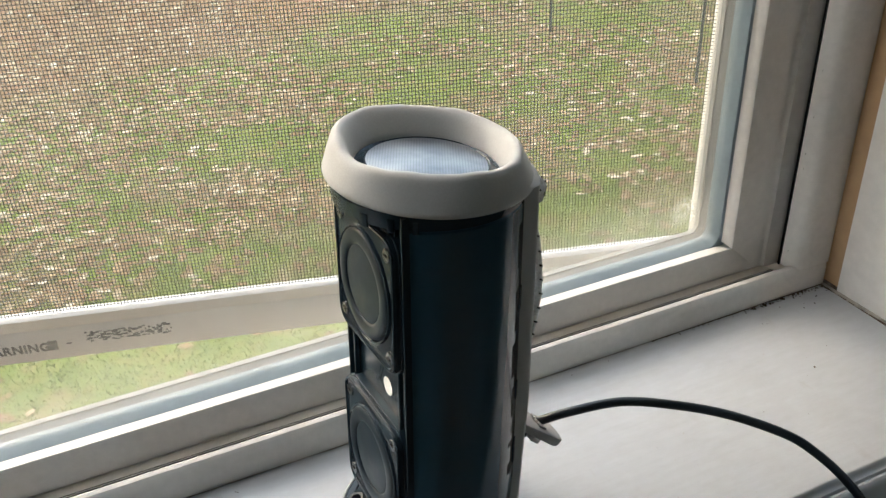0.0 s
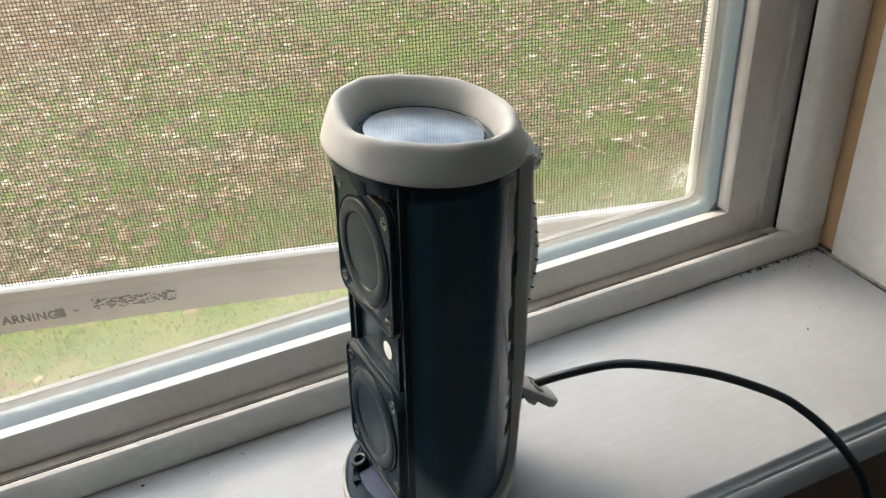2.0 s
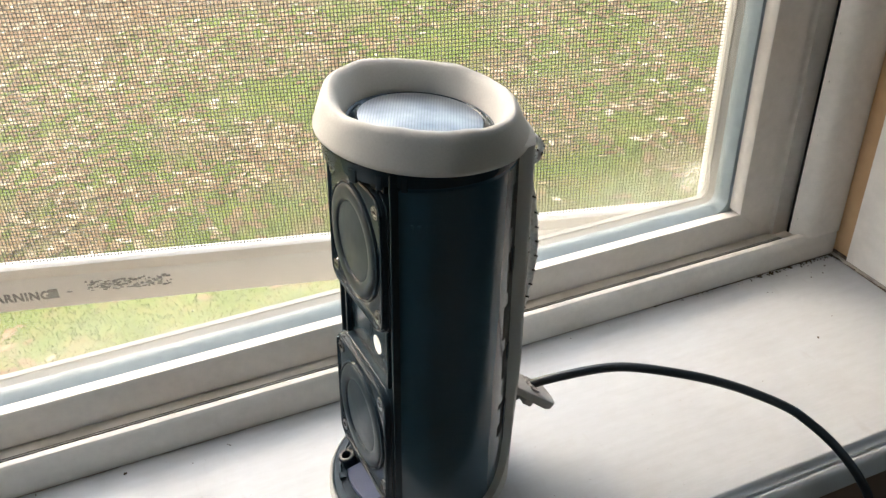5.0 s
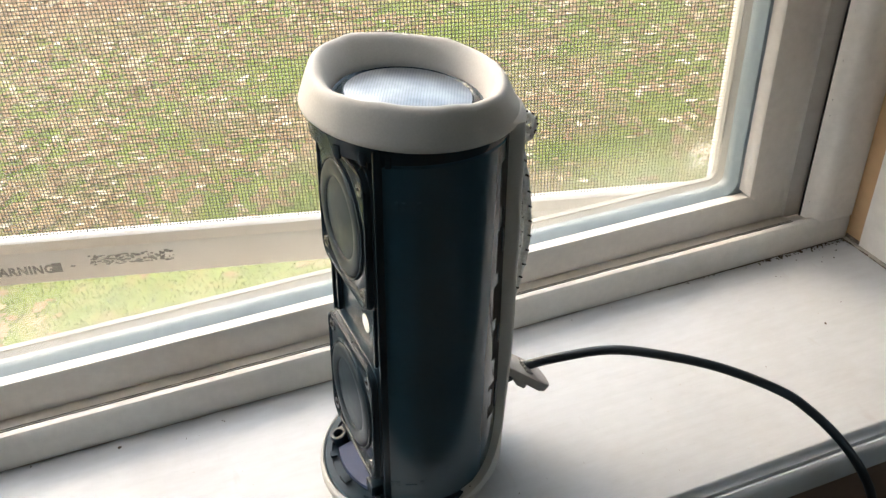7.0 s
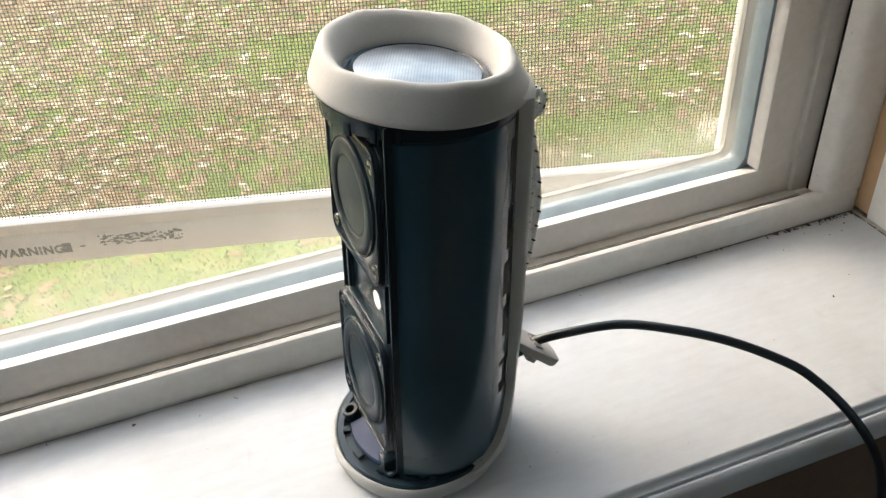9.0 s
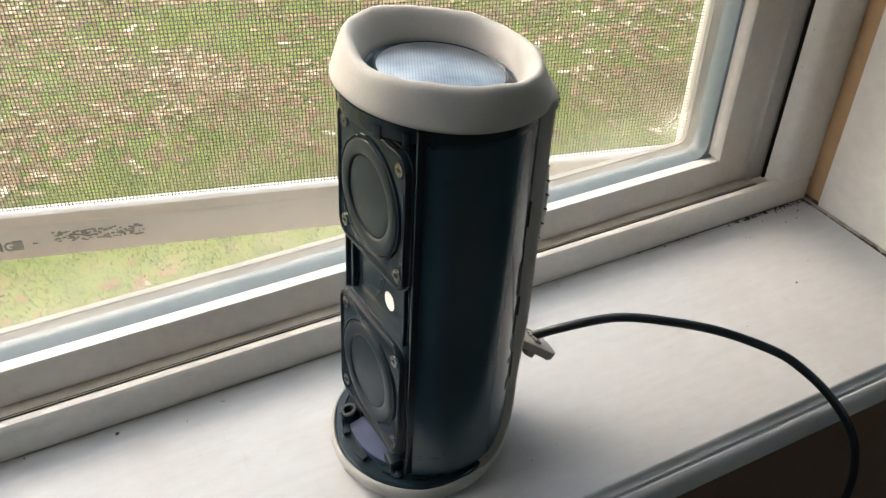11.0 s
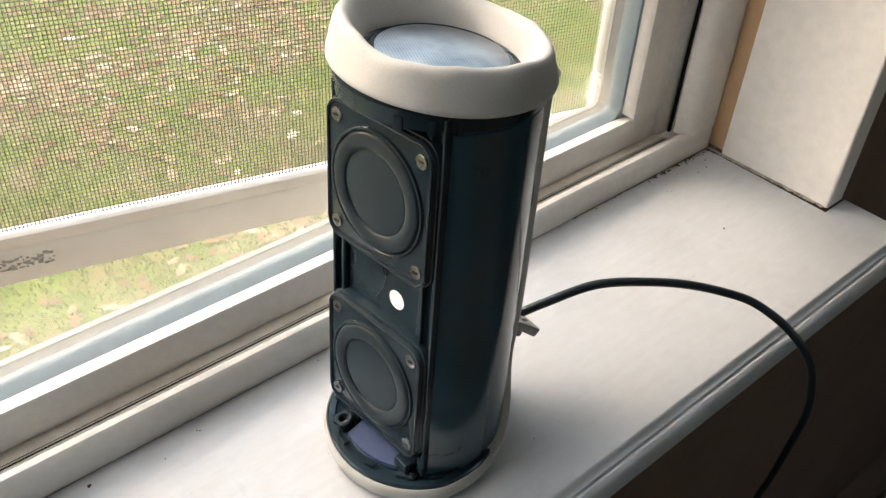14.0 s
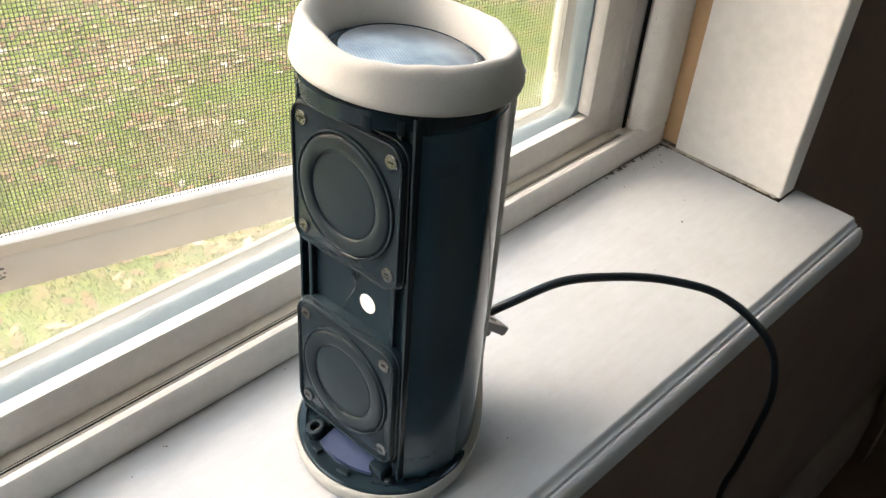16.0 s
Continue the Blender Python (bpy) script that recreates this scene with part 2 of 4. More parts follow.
def grass_material():
    m, nt, b = nodes_of("autumn_lawn", 0.95, spec=0.1)
    big = noise_node(nt, 0.7, 4, 0.6)
    mid = noise_node(nt, 2.8, 6, 0.65)
    fine = noise_node(nt, 45, 4, 0.7)
    c1 = ramp(nt, mid.outputs[0], [(0.30, (0.090, 0.120, 0.018)), (0.50, (0.128, 0.153, 0.024)), (0.62, (0.172, 0.160, 0.040)), (0.8, (0.20, 0.145, 0.065))])
    c2 = ramp(nt, mid.outputs[0], [(0.32, (0.125, 0.105, 0.042)), (0.52, (0.175, 0.125, 0.062)), (0.75, (0.22, 0.155, 0.082))])
    f = ramp(nt, big.outputs[0], [(0.47, (0, 0, 0)), (0.62, (0.85, 0.85, 0.85))])
    c = mix(nt, c1.outputs[0], c2.outputs[0], f.outputs[0])
    # a bed of red-brown leaf litter at the far edge of the lawn
    tc = nt.nodes.new("ShaderNodeTexCoord")
    sep = nt.nodes.new("ShaderNodeSeparateXYZ")
    nt.links.new(tc.outputs["Object"], sep.inputs[0])
    edge = nt.nodes.new("ShaderNodeMath")
    edge.operation = "MULTIPLY_ADD"
    nt.links.new(sep.outputs[0], edge.inputs[0])
    edge.inputs[1].default_value = -0.30
    nt.links.new(sep.outputs[1], edge.inputs[2])
    rough_edge = nt.nodes.new("ShaderNodeMath")
    rough_edge.operation = "MULTIPLY_ADD"
    nt.links.new(mid.outputs[0], rough_edge.inputs[0])
    rough_edge.inputs[1].default_value = 2.0
    nt.links.new(edge.outputs[0], rough_edge.inputs[2])
    bed = nt.nodes.new("ShaderNodeMapRange")
    bed.interpolation_type = "SMOOTHSTEP"
    for k, q in ((1, 12.3), (2, 13.6), (3, 0.0), (4, 0.85)):
        bed.inputs[k].default_value = q
    nt.links.new(rough_edge.outputs[0], bed.inputs[0])
    c = mix(nt, c, (0.20, 0.105, 0.055), bed.outputs[0])
    g = ramp(nt, fine.outputs[0], [(0.3, (0.86,) * 3), (0.7, (1.14,) * 3)])
    c = mix(nt, c, g.outputs[0], 0.9, "MULTIPLY")
    nt.links.new(c, b.inputs["Base Color"])
    bump(nt, b, fine.outputs[0], 0.3, 0.02)
    return m


def island_material(name, stops, rough=0.85):
    m, nt, b = nodes_of(name, rough, spec=0.2)
    geo = nt.nodes.new("ShaderNodeNewGeometry")
    c = ramp(nt, geo.outputs["Random Per Island"], stops)
    nt.links.new(c.outputs[0], b.inputs["Base Color"])
    return m


LAWN = grass_material()
LEAVES = island_material("dry_oak_leaves", [(0.0, (0.15, 0.087, 0.034)), (0.35, (0.19, 0.115, 0.048)), (0.7, (0.25, 0.165, 0.075)), (0.9, (0.33, 0.245, 0.13)), (1.0, (0.48, 0.40, 0.27))])
BLADES = island_material("grass_blades", [(0.0, (0.094, 0.134, 0.015)), (0.5, (0.124, 0.157, 0.020)), (0.85, (0.158, 0.170, 0.030)), (1.0, (0.18, 0.155, 0.055))])


# ---- building helpers ----
def mesh_of(name, verts, faces, material, smooth=True):
    me = bpy.data.meshes.new(name)
    me.from_pydata(verts, [], faces)
    me.materials.append(material)
    me.update()
    if smooth:
        me.polygons.foreach_set("use_smooth", [True] * len(me.polygons))
        me.set_sharp_from_angle(angle=radians(38))
    return me


def part(name, geometry, material, parent=None, label="", smooth=True):
    """Links (verts, faces) or a bmesh as one mesh object under a thing or a part."""
    if isinstance(geometry, bmesh.types.BMesh):
        bmesh.ops.recalc_face_normals(geometry, faces=geometry.faces)
        me = bpy.data.meshes.new(name)
        geometry.to_mesh(me)
        geometry.free()
        me.materials.append(material)
        if smooth:
            me.polygons.foreach_set("use_smooth", [True] * len(me.polygons))
            me.set_sharp_from_angle(angle=radians(38))
    else:
        me = mesh_of(name, *geometry, material, smooth)
    ob = new(name, me)
    if parent:
        ob.parent = parent
    if label:
        ob["label"] = label
    return ob


def empty(name, m=None, **tags):
    ob = new(name)
    ob.empty_display_size = 0.02
    if m is not None:
        ob.matrix_world = m
    return tagged(ob, **tags)


def box_bm(x0, x1, y0, y1, z0, z1, bevel=0.0, segments=2, bm=None):
    bm = bm or bmesh.new()
    made = bmesh.ops.create_cube(bm, size=1.0)["verts"]
    for v in made:
        v.co = Vector((x0 + (v.co.x + 0.5) * (x1 - x0), y0 + (v.co.y + 0.5) * (y1 - y0), z0 + (v.co.z + 0.5) * (z1 - z0)))
    if bevel:
        edges = {e for v in made for e in v.link_edges}
        bmesh.ops.bevel(bm, geom=list(edges), offset=bevel, segments=segments, affect="EDGES", profile=0.5)
    return bm


def extrude_x(profile, x0, x1, skew0=0.0, skew1=0.0):
    """A closed profile of (y, z) drawn along x; skew slants the ends for mitres: x shifts by skew * z."""
    n = len(profile)
    v = [(x0 + skew0 * z, y, z) for y, z in profile] + [(x1 + skew1 * z, y, z) for y, z in profile]
    f = [(i, (i + 1) % n, n + (i + 1) % n, n + i) for i in range(n)]
    f += [tuple(range(n - 1, -1, -1)), tuple(range(n, 2 * n))]
    return v, f


def extrude_z(profile, z0, z1):
    """A closed profile of (x, y) drawn up z; a point may carry a third value that shifts its lower end."""
    n = len(profile)
    v = [(p[0], p[1], z0 + (p[2] if len(p) > 2 else 0)) for p in profile] + [(p[0], p[1], z1) for p in profile]
    f = [(i, (i + 1) % n, n + (i + 1) % n, n + i) for i in range(n)]
    f += [tuple(range(n - 1, -1, -1)), tuple(range(n, 2 * n))]
    return v, f


def smooth_path(points, steps=8):
    """Catmull-Rom through the points."""
    p = [Vector(q) for q in points]
    p = [2 * p[0] - p[1]] + p + [2 * p[-1] - p[-2]]
    out = []
    for i in range(1, len(p) - 2):
        a, b, c, d = p[i - 1:i + 3]
        for k in range(steps):
            t = k / steps
            out.append(0.5 * ((2 * b) + (c - a) * t + (2 * a - 5 * b + 4 * c - d) * t * t + (3 * b - a - 3 * c + d) * t ** 3))
    out.append(p[-2])
    return out


def tube(path, radius, sides=10, ripple=0.0, flat=1.0):
    """A tube along a path; ripple makes a braided outline; flat squeezes one axis."""
    v, f = [], []
    up = Vector((0.13, 0.21, 0.97))
    for i, q in enumerate(path):
        t = (path[min(i + 1, len(path) - 1)] - path[max(i - 1, 0)]).normalized()
        a = t.cross(up)
        a = a.normalized() if a.length > 0.05 else t.cross(Vector((1, 0, 0))).normalized()
        b = t.cross(a)
        for k in range(sides):
            w = 2 * math.pi * k / sides
            r = radius * (1 + ripple * math.sin(3 * w + i * 1.3))
            v.append(q + a * (r * math.cos(w)) + b * (r * flat * math.sin(w)))
    for i in range(len(path) - 1):
        for k in range(sides):
            a, b = i * sides + k, i * sides + (k + 1) % sides
            f.append((a, b, b + sides, a + sides))
    f.append(tuple(range(sides - 1, -1, -1)))
    n = (len(path) - 1) * sides
    f.append(tuple(range(n, n + sides)))
    return v, f


# ---- structure: the room and its window wall ----
FLOOR_Z, CEIL_Z = -0.74, 1.70
WALL_Y, OUT_Y = 0.2062, 0.3535
OPEN_L, OPEN_T = -0.62, 1.15
GROUND_Z = -3.6


def structure(ob, label, category="wall"):
    return tagged(ob, label=label, category=category, kind="structure")


bm = bmesh.new()
box_bm(-2.4, 1.9, WALL_Y, OUT_Y, FLOOR_Z - 0.2, -0.024, bm=bm)
box_bm(-2.4, OPEN_L, WALL_Y, OUT_Y, -0.024, CEIL_Z, bm=bm)
box_bm(0.4225, 1.9, WALL_Y, OUT_Y, -0.024, CEIL_Z, bm=bm)
box_bm(OPEN_L, 0.4225, WALL_Y, OUT_Y, OPEN_T, CEIL_Z, bm=bm)
structure(part("wall_window", bm, ROOM_PAINT, smooth=False), "brown painted plaster wall below and beside the window")
# back wall: its unseen window is added to let fill light into the room
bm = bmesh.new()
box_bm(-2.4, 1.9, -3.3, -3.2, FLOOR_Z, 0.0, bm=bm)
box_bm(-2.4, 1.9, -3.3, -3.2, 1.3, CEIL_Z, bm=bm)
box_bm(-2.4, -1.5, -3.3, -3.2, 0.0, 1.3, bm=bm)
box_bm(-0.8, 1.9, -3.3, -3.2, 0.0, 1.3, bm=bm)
structure(part("wall_back", bm, ROOM_PAINT, smooth=False), "brown painted room wall with an unseen opening added for fill light")
second = structure(empty("fill_window_2"), "unseen white framed window added in the back wall for fill light", "window")
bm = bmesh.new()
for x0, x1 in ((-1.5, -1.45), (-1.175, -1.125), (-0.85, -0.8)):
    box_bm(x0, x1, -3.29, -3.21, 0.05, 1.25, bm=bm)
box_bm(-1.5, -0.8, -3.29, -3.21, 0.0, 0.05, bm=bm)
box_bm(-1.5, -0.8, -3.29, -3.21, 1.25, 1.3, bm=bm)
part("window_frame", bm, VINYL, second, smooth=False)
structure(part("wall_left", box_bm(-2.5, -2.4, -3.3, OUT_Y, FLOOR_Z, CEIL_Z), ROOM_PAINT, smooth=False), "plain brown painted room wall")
# right wall: another unseen window, added only to brighten the room side
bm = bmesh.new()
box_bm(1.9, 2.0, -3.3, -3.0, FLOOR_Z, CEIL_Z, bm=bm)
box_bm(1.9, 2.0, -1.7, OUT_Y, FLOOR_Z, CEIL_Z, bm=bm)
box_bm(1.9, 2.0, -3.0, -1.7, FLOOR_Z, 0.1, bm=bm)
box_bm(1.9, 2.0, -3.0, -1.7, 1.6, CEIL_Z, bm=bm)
structure(part("wall_right", bm, ROOM_PAINT, smooth=False), "brown painted room wall with an unseen opening added for fill light")
third = structure(empty("fill_window_3"), "unseen white framed window added in the side wall for fill light", "window")
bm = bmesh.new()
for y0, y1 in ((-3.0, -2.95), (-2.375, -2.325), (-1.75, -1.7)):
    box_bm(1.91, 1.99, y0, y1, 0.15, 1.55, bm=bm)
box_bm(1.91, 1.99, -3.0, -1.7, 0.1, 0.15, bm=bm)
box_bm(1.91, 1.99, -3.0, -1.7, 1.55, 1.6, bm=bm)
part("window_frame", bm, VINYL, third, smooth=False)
structure(part("floor", box_bm(-2.5, 2.0, -3.3, WALL_Y, FLOOR_Z - 0.1, FLOOR_Z), FLOORING, smooth=False), "dark brown wooden room floor", "floor")
structure(part("ceiling", box_bm(-2.5, 2.0, -3.3, OUT_Y, CEIL_Z, CEIL_Z + 0.1), CEILING, smooth=False), "plain white room ceiling", "ceiling")

# plaster reveal beside the window: slightly splayed, with a rounded outer corner
corner = [(0.4068 + 0.0016 * (1 - math.cos(a)), WALL_Y + 0.0005 + 0.0016 * (1 - math.sin(a))) for a in [i * math.pi / 12 for i in range(7)]]
reveal = [(0.4052, 0.2765)] + corner + [(0.4230, WALL_Y + 0.0005), (0.4230, 0.2765)]
structure(part("window_reveal", extrude_z(reveal, 0.0004, OPEN_T), PLASTER), "cream painted plaster window reveal with a crisp corner")
structure(part("window_reveal", box_bm(OPEN_L - 0.001, OPEN_L + 0.03, WALL_Y, 0.283, 0.0004, OPEN_T), PLASTER), "cream painted plaster window reveal")
structure(part("trim", box_bm(0.4058, 0.4230, 0.2767, 0.2935, 0.0004, OPEN_T, 0.0006), TAN), "unpainted tan wood strip beside the window frame", "trim")
structure(part("trim", box_bm(OPEN_L, 0.4225, WALL_Y + 0.0004, 0.36, OPEN_T - 0.03, OPEN_T), PLASTER), "cream painted head of the window opening", "trim")
base_profile = [(WALL_Y - 0.0005, FLOOR_Z), (WALL_Y - 0.016, FLOOR_Z), (WALL_Y - 0.016, FLOOR_Z + 0.105), (WALL_Y - 0.011, FLOOR_Z + 0.12), (WALL_Y - 0.005, FLOOR_Z + 0.128), (WALL_Y - 0.0005, FLOOR_Z + 0.13)]
structure(part("baseboard", extrude_x(base_profile, -2.4, 1.9), BASE_WOOD), "stained wooden baseboard along the wall", "baseboard")

structure(part("trim", box_bm(1.030, 1.058, WALL_Y - 0.034, WALL_Y - 0.0165, FLOOR_Z, 0.9, 0.003), BASE_WOOD), "pale wooden upright against the baseboard", "trim")

# window stool with a moulded nosing
nose = [(0.2945, 0.0), (0.1706, 0.0), (0.1698, -0.0004), (0.1692, -0.0016), (0.1687, -0.0027), (0.1679, -0.0033), (0.1670, -0.0034), (0.1667, -0.0040), (0.1666, -0.0050), (0.1662, -0.0051), (0.1658, -0.0043), (0.1650, -0.0041),
        (0.1638, -0.0048), (0.1628, -0.0066), (0.1622, -0.0092), (0.1619, -0.0120), (0.1620, -0.0146), (0.1626, -0.0170), (0.1638, -0.0193), (0.1656, -0.0203), (0.1678, -0.0208), (0.2945, -0.0208)]
stool = empty("window_sill", label="white painted wooden window stool with a moulded front edge", category="window sill", kind="structure")
inner = [p if p[0] < WALL_Y else (0.2945 if p[0] > 0.29 else p[0], p[1]) for p in nose]
part("stool_board", extrude_x(inner, OPEN_L, 0.4035), SILL_PAINT, stool)
horn = [(y if y < 0.29 else WALL_Y - 0.0006, z) for y, z in nose]
part("stool_horn", extrude_x(horn, 0.4035, 0.4240), SILL_PAINT, stool)
structure(part("trim", extrude_x([(WALL_Y - 0.0005, -0.0210), (WALL_Y - 0.010, -0.0210), (WALL_Y - 0.012, -0.024), (WALL_Y - 0.010, -0.03), (WALL_Y - 0.0005, -0.034)], OPEN_L, 0.42), ROOM_PAINT), "small painted moulding under the window stool", "trim")

# ---- window: main frame, sash, glass ----
window = empty("window_1", label="white vinyl casement window with a single glass pane", category="window", kind="structure")
SX0, SX1 = -0.52, 0.3835
frame_low = [(0.2868, 0.0003), (0.2868, 0.0112), (0.2874, 0.0146), (0.2888, 0.0164), (0.2906, 0.0168), (0.2925, 0.0158), (0.2945, 0.0132), (0.2965, 0.0114), (0.2980, 0.0088), (0.35, 0.0088), (0.35, 0.0003)]
part("frame_rail", extrude_x(frame_low, OPEN_L + 0.03, 0.4052), VINYL, window)
frame_side = [(0.4055, 0.2866), (0.3890, 0.2866), (0.3846, 0.2876), (0.3818, 0.2900), (0.3804, 0.2945), (0.3800, 0.2972), (0.3892, 0.2972), (0.3892, 0.35), (0.4055, 0.35)]
part("frame_jamb", extrude_z(frame_side, 0.0150, OPEN_T - 0.03), VINYL, window)
frame_left = [(-x + (OPEN_L + 0.03 + 0.4055), y) for x, y in reversed(frame_side)]
part("frame_jamb", extrude_z(frame_left, 0.0150, OPEN_T - 0.03), VINYL, window)
part("frame_head", box_bm(OPEN_L + 0.03, 0.4055, 0.2866, 0.35, OPEN_T - 0.05, OPEN_T - 0.03), VINYL, window)
part("weatherstrip", box_bm(OPEN_L + 0.05, 0.378, 0.2984, 0.3072, 0.0089, 0.0096), GRIME, window, "olive-brown grimy strip in the sash gap")
part("weatherstrip", box_bm(OPEN_L + 0.05, 0.378, 0.2994, 0.2998, 0.0097, 0.0101), DARK_GAP, window, "dark rubber weatherstrip in the sash gap")
part("weatherstrip", box_bm(OPEN_L + 0.05, 0.378, 0.3009, 0.3011, 0.0097, 0.0099), DARK_GAP, window, "dark rubber weatherstrip in the sash gap")
part("weatherstrip", box_bm(0.3866, 0.3889, 0.3040, 0.3052, 0.0090, OPEN_T - 0.06), DARK_GAP, window, "dark rubber weatherstrip in the sash gap")
part("weatherstrip", box_bm(OPEN_L + 0.0485, OPEN_L + 0.0515, 0.2990, 0.318, 0.0090, OPEN_T - 0.06), DARK_GAP, window, "dark rubber weatherstrip in the sash gap")

SASH_T, STILE_IN = 0.0276, 0.3515
RAIL = [(0.3073, 0.0098), (0.3073, SASH_T - 0.0008), (0.3079, SASH_T), (0.3137, SASH_T - 0.0006), (0.3168, SASH_T - 0.0013), (0.3168, 0.0098)]
part("sash_rail", extrude_x(RAIL, -0.53, 0.3759), VINYL, window)
STILE = [(0.3890, 0.3056), (0.3765, 0.3056), (0.3758, 0.3069), (0.3746, 0.3077), (0.3730, 0.3077), (0.3722, 0.3070), (STILE_IN + 0.0006, 0.3071), (STILE_IN, 0.3077), (0.3500, 0.3137), (0.3500, 0.3168), (0.3890, 0.3168)]
v, f = extrude_z([(x, y, (0.3730 - x) * 0.88 if x < 0.3730 else 0.0) for x, y in STILE], 0.0092, OPEN_T - 0.06)
part("sash_stile", (v, f[:-2] + f[-1:]), VINYL, window)
part("sash_stile", box_bm(OPEN_L + 0.052, -0.53, 0.3056, 0.3168, 0.0092, OPEN_T - 0.06), VINYL, window)
part("sash_rail", box_bm(-0.53, 0.3491, 0.3073, 0.3168, OPEN_T - 0.10, OPEN_T - 0.06), VINYL, window)


def bead_loop(x0, x1, z0, z1, radius, inset, y0, y1):
    """A frame with rounded corners: outer edge hidden in the sash, inner edge rounded."""
    def ring(d, r):
        pts = []
        for cx, cz, a0 in ((x1 - d - r, z0 + d + r, -90), (x1 - d - r, z1 - d - r, 0), (x0 + d + r, z1 - d - r, 90), (x0 + d + r, z0 + d + r, 180)):
            for i in range(7):
                a = radians(a0 + i * 15)
                pts.append((cx + r * math.cos(a), cz + r * math.sin(a)))
        return pts
    loops = [(ring(-0.004, radius + 0.006), y0), (ring(0.0, radius + 0.003), y0), (ring(inset * 0.35, radius + 0.002), y0 + 0.0004), (ring(inset * 0.8, radius), y0 + 0.0040), (ring(inset, radius), y0 + 0.0072), (ring(inset, radius), y1), (ring(-0.004, radius + 0.006), y1)]
    v = [(x, y, z) for pts, y in loops for x, z in pts]
    n, f = 28, []
    for k in range(len(loops)):
        for i in range(n):
            a, b = k * n + i, k * n + (i + 1) % n
            c, d = ((k + 1) % len(loops)) * n + (i + 1) % n, ((k + 1) % len(loops)) * n + i
            f.append((a, b, c, d))
    return v, f


part("glazing_bead", bead_loop(-0.535, 0.3497, 0.0255, OPEN_T - 0.1, 0.006, 0.0038, 0.3141, 0.3238), BEAD, window, "pale blue glazing bead round the pane")
part("outer_lip", bead_loop(-0.535, 0.3485, 0.0262, OPEN_T - 0.1, 0.005, 0.0042, 0.3241, 0.3283), LIP, window, "white outer sash lip, its colour dimmed against the daylight")
pane = part("pane", box_bm(-0.535, 0.3477, 0.3203, 0.3223, 0.0262, OPEN_T - 0.1), GLASS, window, "clear dusty glass pane with a pale haze painted in", smooth=False)
pane.visible_shadow = False

# dirty caulk lines where the stool meets the frame and the reveal
rng = random.Random(4)


def crumb_line(name, a, b, count, spread, size, material, parent, label=""):
    bm = bmesh.new()
    a, b = Vector(a), Vector(b)
    d = (b - a).normalized()
    side = Vector((-d.y, d.x, 0))
    for i in range(count):
        c = a.lerp(b, rng.random()) + side * rng.uniform(-spread, spread)
        s = size * rng.uniform(0.4, 1.3)
        m = Matrix.Translation(c + Vector((0, 0, s * 0.25))) @ Matrix.Rotation(rng.uniform(0, 6.3), 4, "Z") @ Matrix.Diagonal((s * rng.uniform(0.7, 2.2), s, s * 0.5, 1))
        bmesh.ops.create_icosphere(bm, subdivisions=1, radius=1.0, matrix=m)
    return part(name, bm, material, parent, label)


caulk = structure(empty("caulk_joint"), "grimy cracked caulk line where the stool meets the window", "caulk")


def crack(x0, x1, step, thin, wide, seed):
    """A thin wobbling strip of dirt lying along the foot of the frame."""
    v, f = [], []
    n = int((x1 - x0) / step)
    for k in range(n + 1):
        x = x0 + (x1 - x0) * k / n
        q = noise.noise(Vector((x * 90, seed, 0))) * 0.6 + noise.noise(Vector((x * 320, seed, 4))) * 0.5
        w = thin + (wide - thin) * max(0.0, min(1.0, 0.35 + q))
        v += [(x, 0.2867, 0.0003), (x, 0.2867 - w * 0.6, 0.0005), (x, 0.2867 - w, 0.0002)]
    for k in range(n):
        for r in (0, 1):
            f.append((3 * k + r, 3 * k + r + 1, 3 * k + r + 4, 3 * k + r + 3))
    return v, f


part("back_joint", crack(0.285, 0.4035, 0.0012, 0.0004, 0.0013, 2.0), CAULK, caulk)
part("back_joint", crack(-0.30, 0.285, 0.0015, 0.0001, 0.0008, 5.0), STAIN, caulk, "thin brown stain along the foot of the frame")
bm = bmesh.new()
for i in range(17):
    t0, t1 = i / 17, (i + 1.03) / 17
    y0, y1 = 0.2862 - 0.0695 * t0, 0.2862 - 0.0695 * t1
    xx = 0.4052 + 0.0016 * t0
    w = 0.0011 * (1.2 - t0) + 0.0009 * rng.random() * (1 - t0) + 0.0003
    box_bm(xx - w, xx + 0.0008, y1, y0, 0.0001, 0.0012, bm=bm)
part("side_joint", bm, SOILED, caulk)
part("reveal_gap", box_bm(0.4050, 0.4064, 0.2764, 0.2865, 0.0002, 0.003), CAULK, caulk)

specks = tagged(empty("dirt_specks"), label="small dark dirt crumbs on the white stool", category="dirt", kind="stuff")
crumb_line("caulk_lumps", (0.4049, 0.2858, 0.0002), (0.4064, 0.2085, 0.0002), 90, 0.0006, 0.0011, SOILED, caulk)
crumb_line("crumbs", (0.402, 0.2838, 0.0), (0.30, 0.2855, 0.0), 40, 0.0010, 0.00036, DIRT, specks)
crumb_line("crumbs", (0.403, 0.2850, 0.0), (0.352, 0.2853, 0.0), 46, 0.0009, 0.00055, DIRT, specks)
crumb_line("crumbs", (0.402, 0.279, 0.0), (0.345, 0.274, 0.0), 9, 0.006, 0.00036, DIRT, specks)
crumb_line("crumbs", (0.4045, 0.2848, 0.0), (0.4050, 0.262, 0.0), 26, 0.0009, 0.0005, DIRT, specks)
crumb_line("crumbs", (0.4040, 0.2860, 0.0), (0.4052, 0.2770, 0.0), 40, 0.0014, 0.0008, DIRT, specks)
